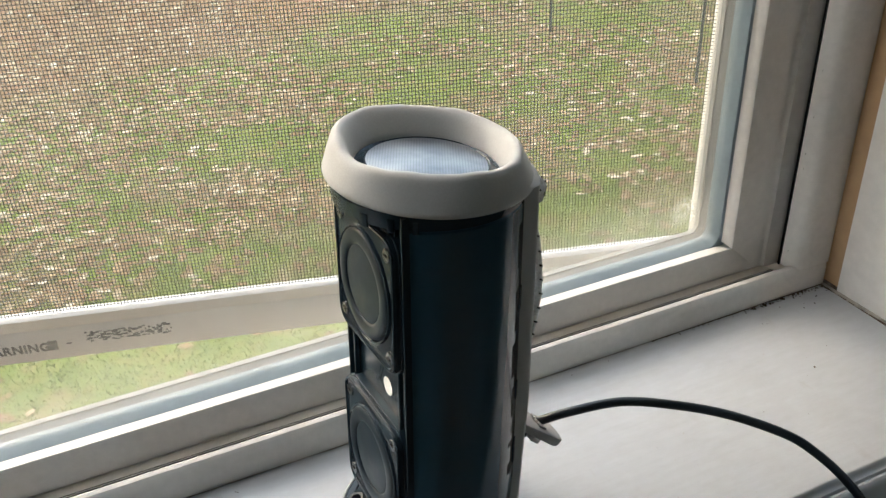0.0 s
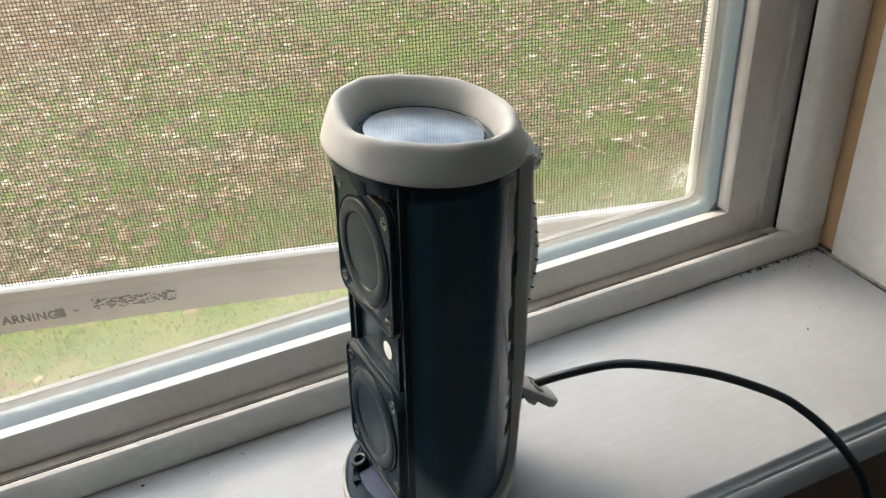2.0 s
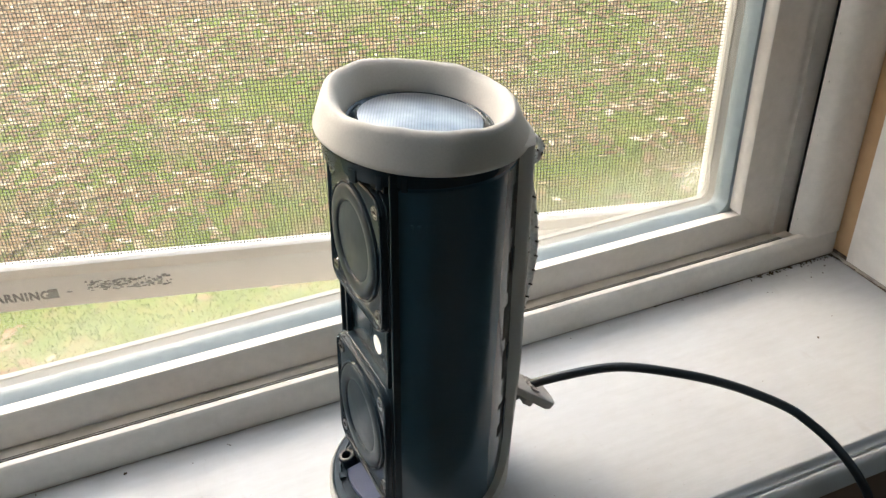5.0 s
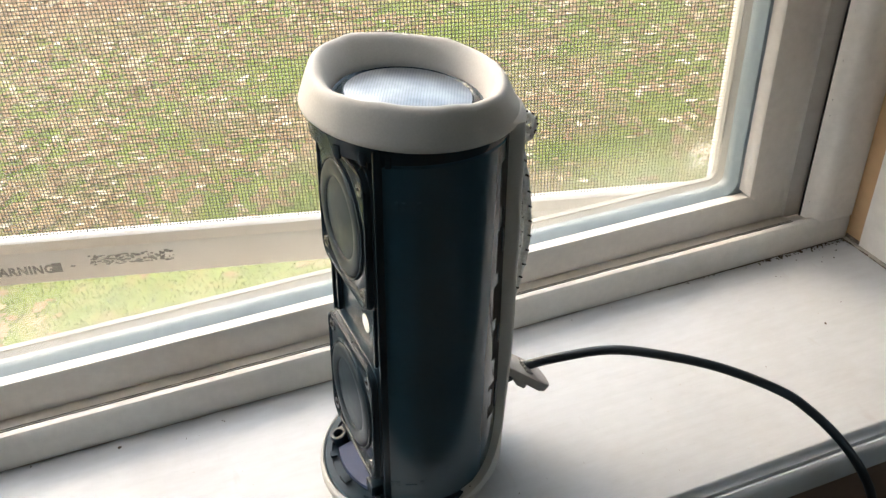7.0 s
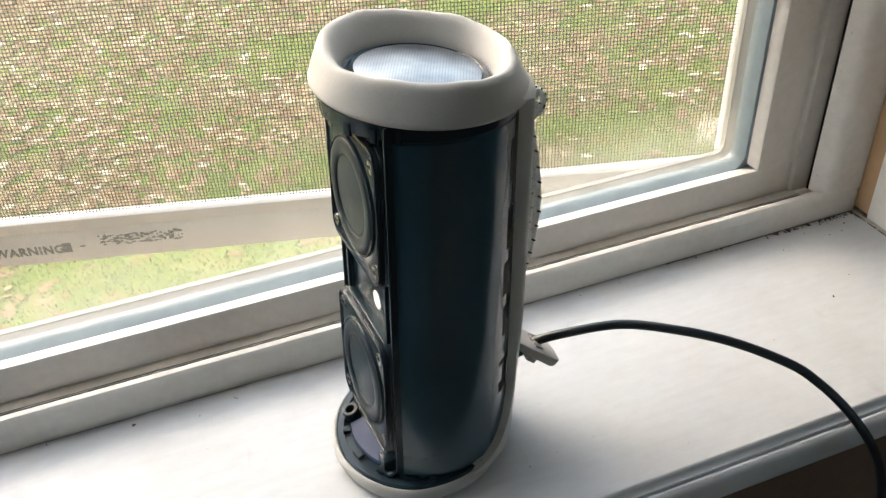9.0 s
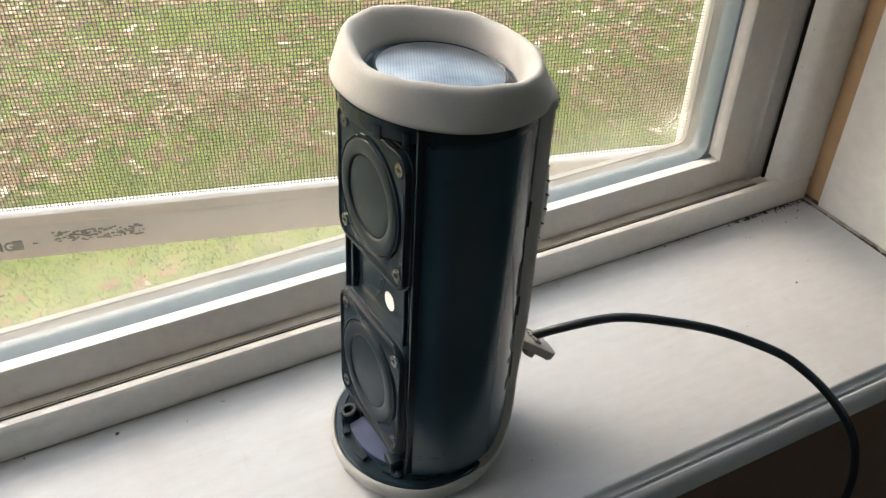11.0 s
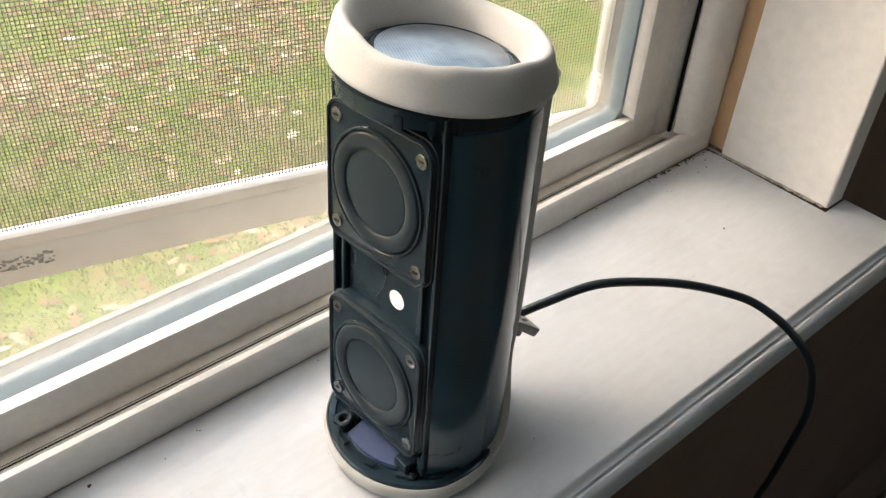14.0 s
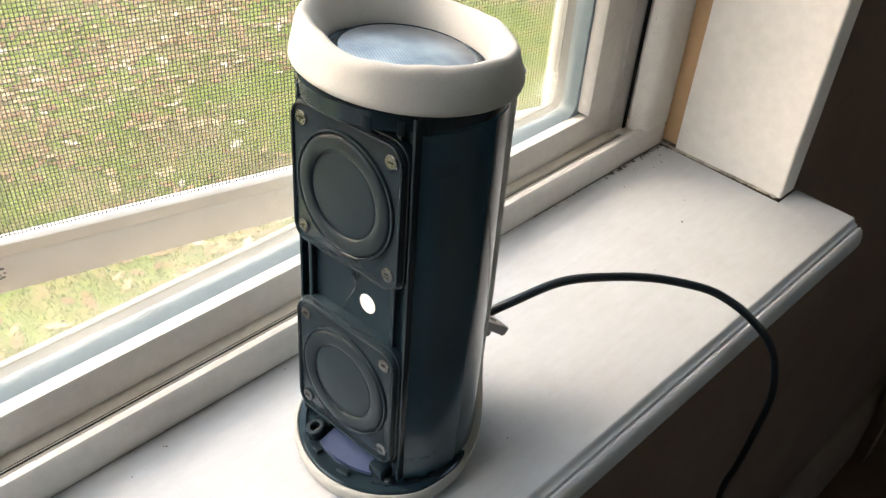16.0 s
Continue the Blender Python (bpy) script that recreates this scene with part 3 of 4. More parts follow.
crumb_line("crumbs", (0.28, 0.282, 0.0), (0.0, 0.28, 0.0), 14, 0.005, 0.00025, CAULK, specks)
crumb_line("crumbs", (0.40, 0.22, 0.0), (0.10, 0.20, 0.0), 16, 0.03, 0.00022, CAULK, specks)
for c, s in (((0.0161, 0.2818), 0.0006), ((0.3600, 0.2850), 0.0010), ((-0.0197, 0.2850), 0.0005), ):
    crumb_line("crumb", (*c, 0), (c[0] + 0.0008, c[1], 0), 2, 0.0003, s, DIRT, specks)

crumb_line("paint_chip", (0.3430, 0.2318, 0), (0.3445, 0.2308, 0), 4, 0.0008, 0.0004, CAULK, specks)

mould = bmesh.new()
for i in range(70):
    z = 0.02 + 0.45 * rng.random() ** 1.5
    s = rng.uniform(0.00012, 0.0003)
    m = Matrix.Translation((0.3806 + rng.uniform(-0.0003, 0.0006), 0.2940 + rng.uniform(-0.0006, 0.0012), z)) @ Matrix.Diagonal((s * 0.6, s * 0.6, s * rng.uniform(1, 4), 1))
    bmesh.ops.create_icosphere(mould, subdivisions=1, radius=1.0, matrix=m)
part("mould_specks", mould, DIRT, specks)

# ---- insect screen: its frame stands swung outwards from the right jamb ----
SCREEN_TURN = math.degrees(math.atan(-0.2702))
screen = empty("insect_screen", pose(0.3530, 0.3320, 0.0, 0, 0, SCREEN_TURN), label="white framed insect screen swung outwards behind the glass", category="window screen")
SL, SZ0, SZ1 = 0.80, -0.0045, 0.98
sill_bar = [(-0.0015, SZ0), (-0.0030, SZ0 + 0.0012), (-0.0030, SZ0 + 0.0180), (-0.0018, SZ0 + 0.0202), (-0.0026, SZ0 + 0.0219), (-0.0026, SZ0 + 0.0268), (-0.0010, SZ0 + 0.0276), (0.0050, SZ0 + 0.0276), (0.0050, SZ0)]
part("bottom_bar", extrude_x(sill_bar, -SL, 0.0), SCREEN_FRAME, screen)
part("side_bar", box_bm(-0.0080, 0.0080, -0.0027, 0.0050, SZ0 + 0.0278, SZ1, 0.0008), SCREEN_FRAME, screen)
part("side_bar", box_bm(-SL, -SL + 0.0145, -0.0027, 0.0050, SZ0 + 0.0278, SZ1, 0.0008), SCREEN_FRAME, screen)
part("top_bar", box_bm(-SL, 0.0, -0.0027, 0.0050, SZ1 + 0.0002, SZ1 + 0.02, 0.0008), SCREEN_FRAME, screen)


def wire_mesh(x0, x1, z0, z1, px, pz, r):
    """A woven wire cloth: each wire a thin square bar, the uprights passing before and behind by turns."""
    v, f = [], []

    def bar(a, b, u, w):
        i = len(v)
        for q in (a, b):
            for s, t in ((1, 0), (0, 1), (-1, 0), (0, -1)):
                v.append((q[0] + u[0] * s * r + w[0] * t * r, q[1] + u[1] * s * r + w[1] * t * r, q[2] + u[2] * s * r + w[2] * t * r))
        for k in range(4):
            f.append((i + k, i + (k + 1) % 4, i + 4 + (k + 1) % 4, i + 4 + k))
    n = int((x1 - x0) / px)
    for i in range(n):
        x = x0 + (i + 0.5) * px
        bar((x, 0.0012 + 0.0001 * (i % 2), z0), (x, 0.0012 + 0.0001 * (i % 2), z1), (1, 0, 0), (0, 1, 0))
    n = int((z1 - z0) / pz)
    for i in range(n):
        z = z0 + (i + 0.5) * pz
        bar((x0, 0.0014, z), (x1, 0.0014, z), (0, 0, 1), (0, 1, 0))
    return v, f


cloth = part("wire_cloth", wire_mesh(-SL + 0.0147, -0.0081, SZ0 + 0.0279, SZ1 - 0.0002, 0.00176, 0.00192, WIRE_R), WIRE, screen, "fine dark woven wire cloth", smooth=False)
cloth["kind"] = "stuff"


def text_mesh(body, size, depth=0.0002):
    c = bpy.data.curves.new("lettering", "FONT")
    c.body, c.size, c.extrude, c.offset = body, size, depth, size * 0.035
    c.space_character = 1.12
    ob = new("lettering_source", c)
    me = bpy.data.meshes.new_from_object(ob.evaluated_get(bpy.context.evaluated_depsgraph_get()))
    bpy.data.objects.remove(ob)
    bpy.data.curves.remove(c)
    return me


word = text_mesh("WARNING", 0.0071)
word.materials.append(INK)
lettering = new("lettering", word)
lettering.parent = screen
lettering.matrix_local = pose(-0.4085, -0.0031, SZ0 + 0.0072, 90, 0, 0)
lettering["label"] = "faded grey printed word on the bottom bar"
bm = bmesh.new()
box_bm(-0.3722, -0.3672, -0.0034, -0.0030, SZ0 + 0.0072, SZ0 + 0.0130, bm=bm)
box_bm(-0.3625, -0.3598, -0.0034, -0.0030, SZ0 + 0.0100, SZ0 + 0.0106, bm=bm)
for i in range(130):
    x = -0.3535 + 0.0445 * rng.random()
    z = SZ0 + 0.0090 + 0.0066 * rng.random()
    w = rng.uniform(0.0006, 0.0026)
    x += 0.0015
    k = 0.00001 * i
    box_bm(x, x + w, -0.0033 - k * 0.2, -0.0030, z, z + rng.uniform(0.0003, 0.0011), bm=bm)
part("worn_print", bm, INK, screen, "illegible rubbed-off print on the bottom bar", smooth=False)

# ---- outdoors ----
ground = part("ground", ([(-150, 0.2, GROUND_Z), (150, 0.2, GROUND_Z), (150, 400, GROUND_Z), (-150, 400, GROUND_Z)], [(0, 1, 2, 3)]), LAWN, smooth=False)
tagged(ground, label="patchy green and brown autumn lawn", category="lawn", kind="structure")
outer = part("ground", ([(-150, -150, GROUND_Z - 0.01), (150, -150, GROUND_Z - 0.01), (150, 0.2, GROUND_Z - 0.01), (-150, 0.2, GROUND_Z - 0.01)], [(0, 1, 2, 3)]), LAWN, smooth=False)
tagged(outer, label="patchy lawn behind the house", category="lawn", kind="structure")
bm = bmesh.new()
box_bm(-2.5, 2.0, OUT_Y - 0.12, OUT_Y - 0.001, GROUND_Z, FLOOR_Z - 0.2, bm=bm)
structure(part("wall_outer", bm, PLASTER, smooth=False), "plain pale outer house wall below the window")


def fence_side(x, y):
    """Positive beyond the fence line, metres."""
    ax, ay, bx, by = 6.62, 10.6, 7.00, 8.10
    d = Vector((bx - ax, by - ay)).normalized()
    return (Vector((x - ax, y - ay))).dot(Vector((-d.y, d.x)))


def leaf_cover(x, y):
    """Share of leaves at a place on the lawn."""
    n = noise.noise(Vector((x * 0.6, y * 0.6, 3.0))) * 0.9 + noise.noise(Vector((x * 1.7, y * 1.7, 7.0))) * 0.8
    c = 0.30 + n
    c += 0.5 * max(0.0, min(1.0, (2.2 - x) / 3.5)) * max(0.2, min(1.0, (y - 4.0) / 4.0))
    if y > 9.5 and x < 3:
        c += 0.6 + 0.5 * min(1.0, max(0.0, (y - 11.0) / 1.5))
    s = abs(fence_side(x, y))
    if s < 0.35:
        c += 1.0 * (1 - s / 0.35)
    near = max(0.0, min(1.0, (y - 5.4) / 1.8))
    return max(0.03, min(1.3, c)) * (0.12 + 0.88 * near * near * (3 - 2 * near))


def scatter_leaves(count):
    v, f = [], []
    tries = 0
    while tries < count:
        tries += 1
        y = 3.9 + 14.0 * rng.random() ** 1.25
        x = rng.uniform(-2.6 + y * 0.02, 0.2 + y * 0.95)
        if rng.random() > leaf_cover(x, y):
            continue
        s = rng.uniform(0.036, 0.080)
        a = rng.uniform(0, 6.283)
        tilt = Euler((rng.gauss(0, 0.11), rng.gauss(0, 0.11), a)).to_matrix()
        z = GROUND_Z + rng.uniform(0.006, 0.014)
        curl = rng.uniform(-0.05, 0.22)
        rim = ((1.35, 0.0), (0.75, 0.28), (0.85, 0.62), (0.30, 0.34), (0.12, 0.72), (-0.22, 0.32), (-0.55, 0.52), (-0.72, 0.12), (-1.15, 0.0), (-0.72, -0.14), (-0.5, -0.5), (-0.2, -0.3), (0.15, -0.7), (0.32, -0.32), (0.9, -0.55), (0.75, -0.25))
        base = len(v)
        v.append(Vector((x, y, z)) + tilt @ Vector((0, 0, 0)))
        for px, py in rim:
            v.append(Vector((x, y, z)) + tilt @ Vector((px * s, py * s, curl * s * (py * py + 0.25 * px * px))))
        n = len(rim)
        for i in range(n):
            f.append((base, base + 1 + i, base + 1 + (i + 1) % n))
    return v, f


def scatter_blades(count):
    v, f = [], []
    for _ in range(count):
        y = 3.9 + 10.5 * rng.random() ** 1.4
        x = rng.uniform(-2.0, 0.2 + y * 0.95)
        if leaf_cover(x, y) > 0.3 + 0.9 * rng.random():
            continue
        h = rng.uniform(0.014, 0.035)
        a = rng.uniform(0, 6.283)
        lean = rng.uniform(0.01, 0.04)
        w = rng.uniform(0.003, 0.007)
        c, s = math.cos(a), math.sin(a)
        b = len(v)
        v += [(x - s * w, y + c * w, GROUND_Z), (x + s * w, y - c * w, GROUND_Z), (x + c * lean * 0.5, y + s * lean * 0.5, GROUND_Z + h * 0.7), (x + c * lean, y + s * lean, GROUND_Z + h)]
        f += [(b, b + 1, b + 2), (b, b + 2, b + 3)]
    return v, f


tagged(part("fallen_leaves", scatter_leaves(33000), LEAVES, smooth=False), label="scattered dry brown and tan oak leaves on the lawn", category="leaves", kind="stuff")
tagged(part("grass", scatter_blades(90000), BLADES, smooth=False), label="short green grass blades of the lawn", category="grass", kind="stuff")


def fence_post(x, y, h=1.5):
    post = empty("fence_post", pose(x, y, GROUND_Z), label="slim dark green metal fence post in the lawn", category="fence post", group="posts along the fence")
    bm = bmesh.new()
    box_bm(-0.018, 0.018, -0.003, 0.003, 0, h, bm=bm)
    box_bm(-0.004, 0.004, 0.0031, 0.03, 0, h, bm=bm)
    part("post_section", bm, POST, post, smooth=False)
    for i in range(6):
        part("stud", box_bm(-0.009, 0.009, -0.010, -0.0031, 0.2 + i * 0.2, 0.225 + i * 0.2), POST, post, smooth=False)
    return post


for px, py in ((7.03, 8.08), (6.59, 10.79), (7.46, 5.48)):
    fence_post(px, py)
fence_wires = tagged(part("fence_wire", tube([Vector((7.46, 5.48, GROUND_Z + 1.3)), Vector((7.03, 8.08, GROUND_Z + 1.3)), Vector((6.59, 10.79, GROUND_Z + 1.3))], 0.003, 6), POST), label="thin dark wire strung between the fence posts", category="fence wire")
for zz in (0.3, 0.65, 1.0):
    o = fence_wires.copy()
    scene.collection.objects.link(o)
    o.location.z = zz - 1.3

# ---- the speaker: a portable speaker stripped of its cloth, standing on end ----
SPK = pose(0.1310, 0.2291, 0.0, 0, 0, 3.46) @ Matrix.Scale(1.0154, 4)
LEAN_X, LEAN_Y = 0.0647, 0.0477
T = 0.1652


def leant(q):
    """A place on the leaning speaker: its foot stays flat on the sill, all above it is tilted."""
    w = max(0.0, min(1.0, q[2] / 0.030))
    w = w * w * (3 - 2 * w)
    return Vector((q[0] + LEAN_X * q[2], q[1] + LEAN_Y * q[2], q[2] - w * (LEAN_X * q[0] + LEAN_Y * q[1])))


def lean(geometry):
    """Leans a part of the speaker towards its back and the window."""
    if isinstance(geometry, bmesh.types.BMesh):
        for v in geometry.verts:
            v.co = leant(v.co)
        return geometry
    v, f = geometry
    return [leant(q) for q in v], f


def lathe(profile, n=96, warp=None, closed=True):
    v, f = [], []
    for i in range(n):
        a = 2 * math.pi * i / n
        for r, z in profile:
            if warp:
                r, z = warp(a, r, z)
            v.append((r * math.cos(a), r * math.sin(a), z))
    m = len(profile)
    for i in range(n):
        for k in range(m if closed else m - 1):
            a, b = i * m + k, i * m + (k + 1) % m
            c, d = ((i + 1) % n) * m + (k + 1) % m, ((i + 1) % n) * m + k
            f.append((a, d, c, b))
    return v, f


def disc(r, z, n=64, dome=0.0):
    v, f = [(0, 0, z + dome)], []
    rings = 5
    for k in range(1, rings + 1):
        for i in range(n):
            a = 2 * math.pi * i / n
            q = k / rings
            v.append((r * q * math.cos(a), r * q * math.sin(a), z + dome * (1 - q * q)))
    for i in range(n):
        f.append((0, 1 + i, 1 + (i + 1) % n))
    for k in range(rings - 1):
        for i in range(n):
            a, b = 1 + k * n + i, 1 + k * n + (i + 1) % n
            f.append((a, a + n, b + n, b))
    return v, f


def rim_wave(a, r, z):
    """The end ring's rim rises in two opposite lobes and swells out over the spine."""
    t = max(0.0, min(1.0, (z - T + 0.011) / 0.011))
    b = a - radians(109)
    low = max(0.0, min(1.0, (T - 0.003 - z) / 0.008)) if r > 0.0325 else 0.0
    back = max(0.0, math.cos(a)) ** 2
    return r + t * (0.0005 * math.cos(2 * b) + 0.0009 * math.cos(4 * (a - radians(24)))) + 0.0018 * low * back, z + t * (0.00035 * math.cos(2 * b) - 0.0003 * math.cos(4 * b) + 0.0003 * math.cos(6 * b + 1.0) + 0.00012 * math.sin(11 * a) + 0.0001 * math.sin(17 * a + 2.0))


def tilted(geometry):
    """Tips the top ring and what lies in it a few degrees on the shell."""
    v, f = geometry
    return [(x - 0.0008, y - 0.0010, z - 0.048 * x + 0.072 * y) for x, y, z in v], f


speaker = empty("portable_speaker", SPK, label="stripped portable speaker with grey rubber ends and exposed drivers", category="speaker")
TOP = [(0.0246, T - 0.0098), (0.0251, T - 0.0082), (0.0262, T - 0.0052), (0.0273, T - 0.0028), (0.0281, T - 0.0014), (0.0290, T - 0.0005), (0.0300, T), (0.0308, T - 0.0001), (0.0315, T - 0.0006), (0.0322, T - 0.0016),
       (0.0328, T - 0.0032), (0.0336, T - 0.0060), (0.0344, T - 0.0090), (0.0348, T - 0.0106), (0.0349, T - 0.0114), (0.0347, T - 0.0120), (0.0343, T - 0.0124), (0.0337, T - 0.0126), (0.0330, T - 0.0127), (0.0300, T - 0.0127), (0.0300, T - 0.0145), (0.0246, T - 0.0145)]
top_ring = part("top_ring", lean(tilted(lathe(TOP, 144, rim_wave))), RUBBER, speaker, "soft grey rubber end ring with a wavy rim")
radiator = part("passive_radiator", lean(tilted(disc(0.0205, T - 0.0084, 72, 0.0010))), SILVER, speaker, "shiny silver passive radiator disc")
part("radiator_surround", lean(tilted(lathe([(0.0204, T - 0.0094), (0.0206, T - 0.0086), (0.0212, T - 0.0082), (0.0220, T - 0.0090), (0.0236, T - 0.0102), (0.0246, T - 0.0100), (0.0250, T - 0.0096), (0.0250, T - 0.0112), (0.0204, T - 0.0112)], 72))), BLACK, radiator, "black rubber surround")

def base_shape(a, r, z):
    """The foot ring is a little drawn in under the spine and pushed out opposite."""
    k = r / 0.0356
    return r + k * (0.0027 * max(0.0, math.cos(a - radians(250))) + 0.0020 * max(0.0, math.cos(a - radians(170))) - 0.0036 * max(0.0, math.cos(a + radians(28))) ** 0.8), z


BASE = [(0.0000, 0.0004), (0.0312, 0.0004), (0.0336, 0.0008), (0.0350, 0.0022), (0.0356, 0.0042), (0.0355, 0.0060), (0.0351, 0.0073), (0.0346, 0.0077), (0.0342, 0.0074), (0.0341, 0.0060), (0.0, 0.0060)]
part("bottom_ring", lean(lathe(BASE, 120, base_shape, closed=False)), FOOT_RUBBER, speaker, "grey rubber end ring, coloured darker for its shaded side")


def spine_half(z):
    """Half the angle that the rubber spine covers at a height; it flares into the rings."""
    h = 34.0
    low = max(0.0, 1 - (z - 0.0070) / 0.030)
    high = max(0.0, 1 - (T - 0.0135 - z) / 0.0060)
    return h + 62 * (1 - math.sqrt(max(0.0, 1 - low ** 2.2))) + 24 * (1 - math.sqrt(max(0.0, 1 - high ** 2.0)))


def spine_mesh():
    v, f = [], []
    rows, cols = 90, 40
    for i in range(rows + 1):
        z = 0.0062 + (T - 0.0090 - 0.0062) * i / rows
        hh = radians(spine_half(z))
        for k in range(cols + 1):
            u = -1 + 2 * k / cols
            a = hh * u
            edge = min(1.0, (1 - abs(u)) * hh * 0.0340 / 0.0026)
            up = max(0.0, min(1.0, (z - 0.006) / 0.060))
            crown = 0.0024 + 0.0026 * up * (3 - 2 * up) * up * math.cos(a * 0.9)
            tuck = max(0.0, min(1.0, (T - 0.0112 - z) / 0.0045))
            crown = 0.0006 + (crown - 0.0006) * tuck * (2 - tuck)
            r = 0.0330 + crown * math.sqrt(max(0.0, 1 - (1 - edge) ** 2))
            v.append((r * math.cos(a), r * math.sin(a), z))
    n = cols + 1
    for i in range(rows):
        for k in range(cols):
            f.append((i * n + k, i * n + k + 1, (i + 1) * n + k + 1, (i + 1) * n + k))
    base = len(v)
    for i in range(rows + 1):
        z = 0.0062 + (T - 0.0090 - 0.0062) * i / rows
        hh = radians(spine_half(z))
        for s in (-1, 1):
            v.append((0.0285 * math.cos(hh * s), 0.0285 * math.sin(hh * s), z))
    for i in range(rows):
        f.append((i * n, (i + 1) * n, base + 2 * (i + 1), base + 2 * i))
        f.append((i * n + cols, base + 2 * i + 1, base + 2 * (i + 1) + 1, (i + 1) * n + cols))
    return v, f


part("rubber_spine", lean(spine_mesh()), RUBBER, speaker, "grey rubber spine down the back")

# gloss shell: a tube with a flat recessed face for the drivers
FACE_X = -0.0200
SHELL_R = 0.0326
gap = math.degrees(math.acos(0.0213 / SHELL_R))
v, f = [], []
angles = [-(180 - gap) + i * 2 * (180 - gap) / 96 for i in range(97)]
levels = [0.0060, 0.0090, 0.0096, 0.0300, 0.0600, 0.0900, 0.1200, T - 0.0205, T - 0.0199, T - 0.0130]
radii = [SHELL_R - 0.0006, SHELL_R - 0.0006, SHELL_R] + [SHELL_R] * 5 + [SHELL_R - 0.0007, SHELL_R - 0.0007]
for z, r in zip(levels, radii):
    v += [(r * math.cos(radians(a)), r * math.sin(radians(a)), z) for a in angles]
for i in range(len(levels) - 1):
    for k in range(96):
        f.append((i * 97 + k, i * 97 + k + 1, (i + 1) * 97 + k + 1, (i + 1) * 97 + k))
shell = part("shell", lean((v, f)), SHELL, speaker, "glossy blue-black plastic shell")
EDGE_Y = SHELL_R * math.sin(radians(gap))
bm = bmesh.new()
box_bm(FACE_X, FACE_X + 0.004, -EDGE_Y + 0.0012, EDGE_Y - 0.0012, 0.0200, T - 0.0150, bm=bm)
part("driver_wall", lean(bm), BLACK, shell, "black recessed wall behind the drivers", smooth=False)
for s in (-1, 1):
    part("shell_lip", lean(box_bm(-0.0226, -0.0165, s * EDGE_Y - 0.0012, s * EDGE_Y + 0.0002, 0.0100, T - 0.0150, 0.0005)), BLACK, shell, "black lip along the shell's edge")
part("shell_rib", lean(box_bm(-0.0222, -0.0205, EDGE_Y * -0.78 - 0.0008, EDGE_Y * -0.78 + 0.0008, 0.0200, T - 0.0155, 0.0003)), BLACK, shell)
part("shell_rib", lean(box_bm(-0.0222, -0.0205, EDGE_Y * 0.80 - 0.0008, EDGE_Y * 0.80 + 0.0008, 0.0200, T - 0.0155, 0.0003)), BLACK, shell)
# a stepped dark channel between the shell and the spine
STEPS = [(0.026, 41), (0.034, 54), (0.039, 49), (0.047, 54), (0.049, 45), (0.060, 51), (0.073, 47), (0.078, 53), (0.092, 46), (0.097, 50), (0.113, 44), (0.122, 49), (0.138, 43), (0.146, 43)]
for s in (-1, 1):
    v, f = [], []
    for (z0, a0), (z1, _) in zip(STEPS, STEPS[1:]):
        b = len(v)
        arc = [32 + (a0 - 32) * q / 5 for q in range(6)]
        for z, rr in ((z0, 0.0327), (z1, 0.0327)):
            v += [(rr * math.cos(radians(a)) , s * rr * math.sin(radians(a)), z) for a in arc]
        f += [(b + k, b + k + 1, b + 7 + k, b + 6 + k) for k in range(5)]
    cb = bmesh.new()
    cv = [cb.verts.new(q) for q in v]
    for q in f:
        cb.faces.new([cv[k] for k in q])
    bmesh.ops.remove_doubles(cb, verts=cb.verts, dist=0.00001)
    channel = part("channel", lean(cb), DARK_GAP, shell, "dark stepped channel beside the spine")
    for z, h in ((0.036, 0.011), (0.066, 0.007), (0.104, 0.009)):
        bm = box_bm(0.0320, 0.0333, -0.0014, 0.0014, z, z + h, 0.0003)
        bmesh.ops.rotate(bm, cent=(0, 0, 0), matrix=Matrix.Rotation(radians(42.0 * s), 3, "Z"), verts=bm.verts)
        part("clip", lean(bm), BLACK, channel)


def rounded_plate(hy, hz, r, x0, x1, bevel):
    pts = []
    for cy, cz, a0 in ((hy - r, hz - r, 0), (-hy + r, hz - r, 90), (-hy + r, -hz + r, 180), (hy - r, -hz + r, 270)):
        for i in range(8):
            a = radians(a0 + i * 90 / 7)
            pts.append((cy, cz, math.cos(a), math.sin(a)))
    n = len(pts)
    loops = [(x0, 0.0), (x1 + bevel, 0.0), (x1 + bevel * 0.3, bevel * 0.3), (x1, bevel)]
    v = [(x, cy + (r - d) * ca, cz + (r - d) * sa) for x, d in loops for cy, cz, ca, sa in pts]
    f = []
    for k in range(len(loops) - 1):
        for i in range(n):
            f.append((k * n + i, k * n + (i + 1) % n, (k + 1) * n + (i + 1) % n, (k + 1) * n + i))
    f.append(tuple(range(3 * n, 4 * n)))
    return v, f


def along_x(geometry, x, z):
    """A lathe about z turned to face -x, set at a height on the driver wall."""
    v, f = geometry
    return [(x - q[2], q[1], z + q[0]) for q in v], f


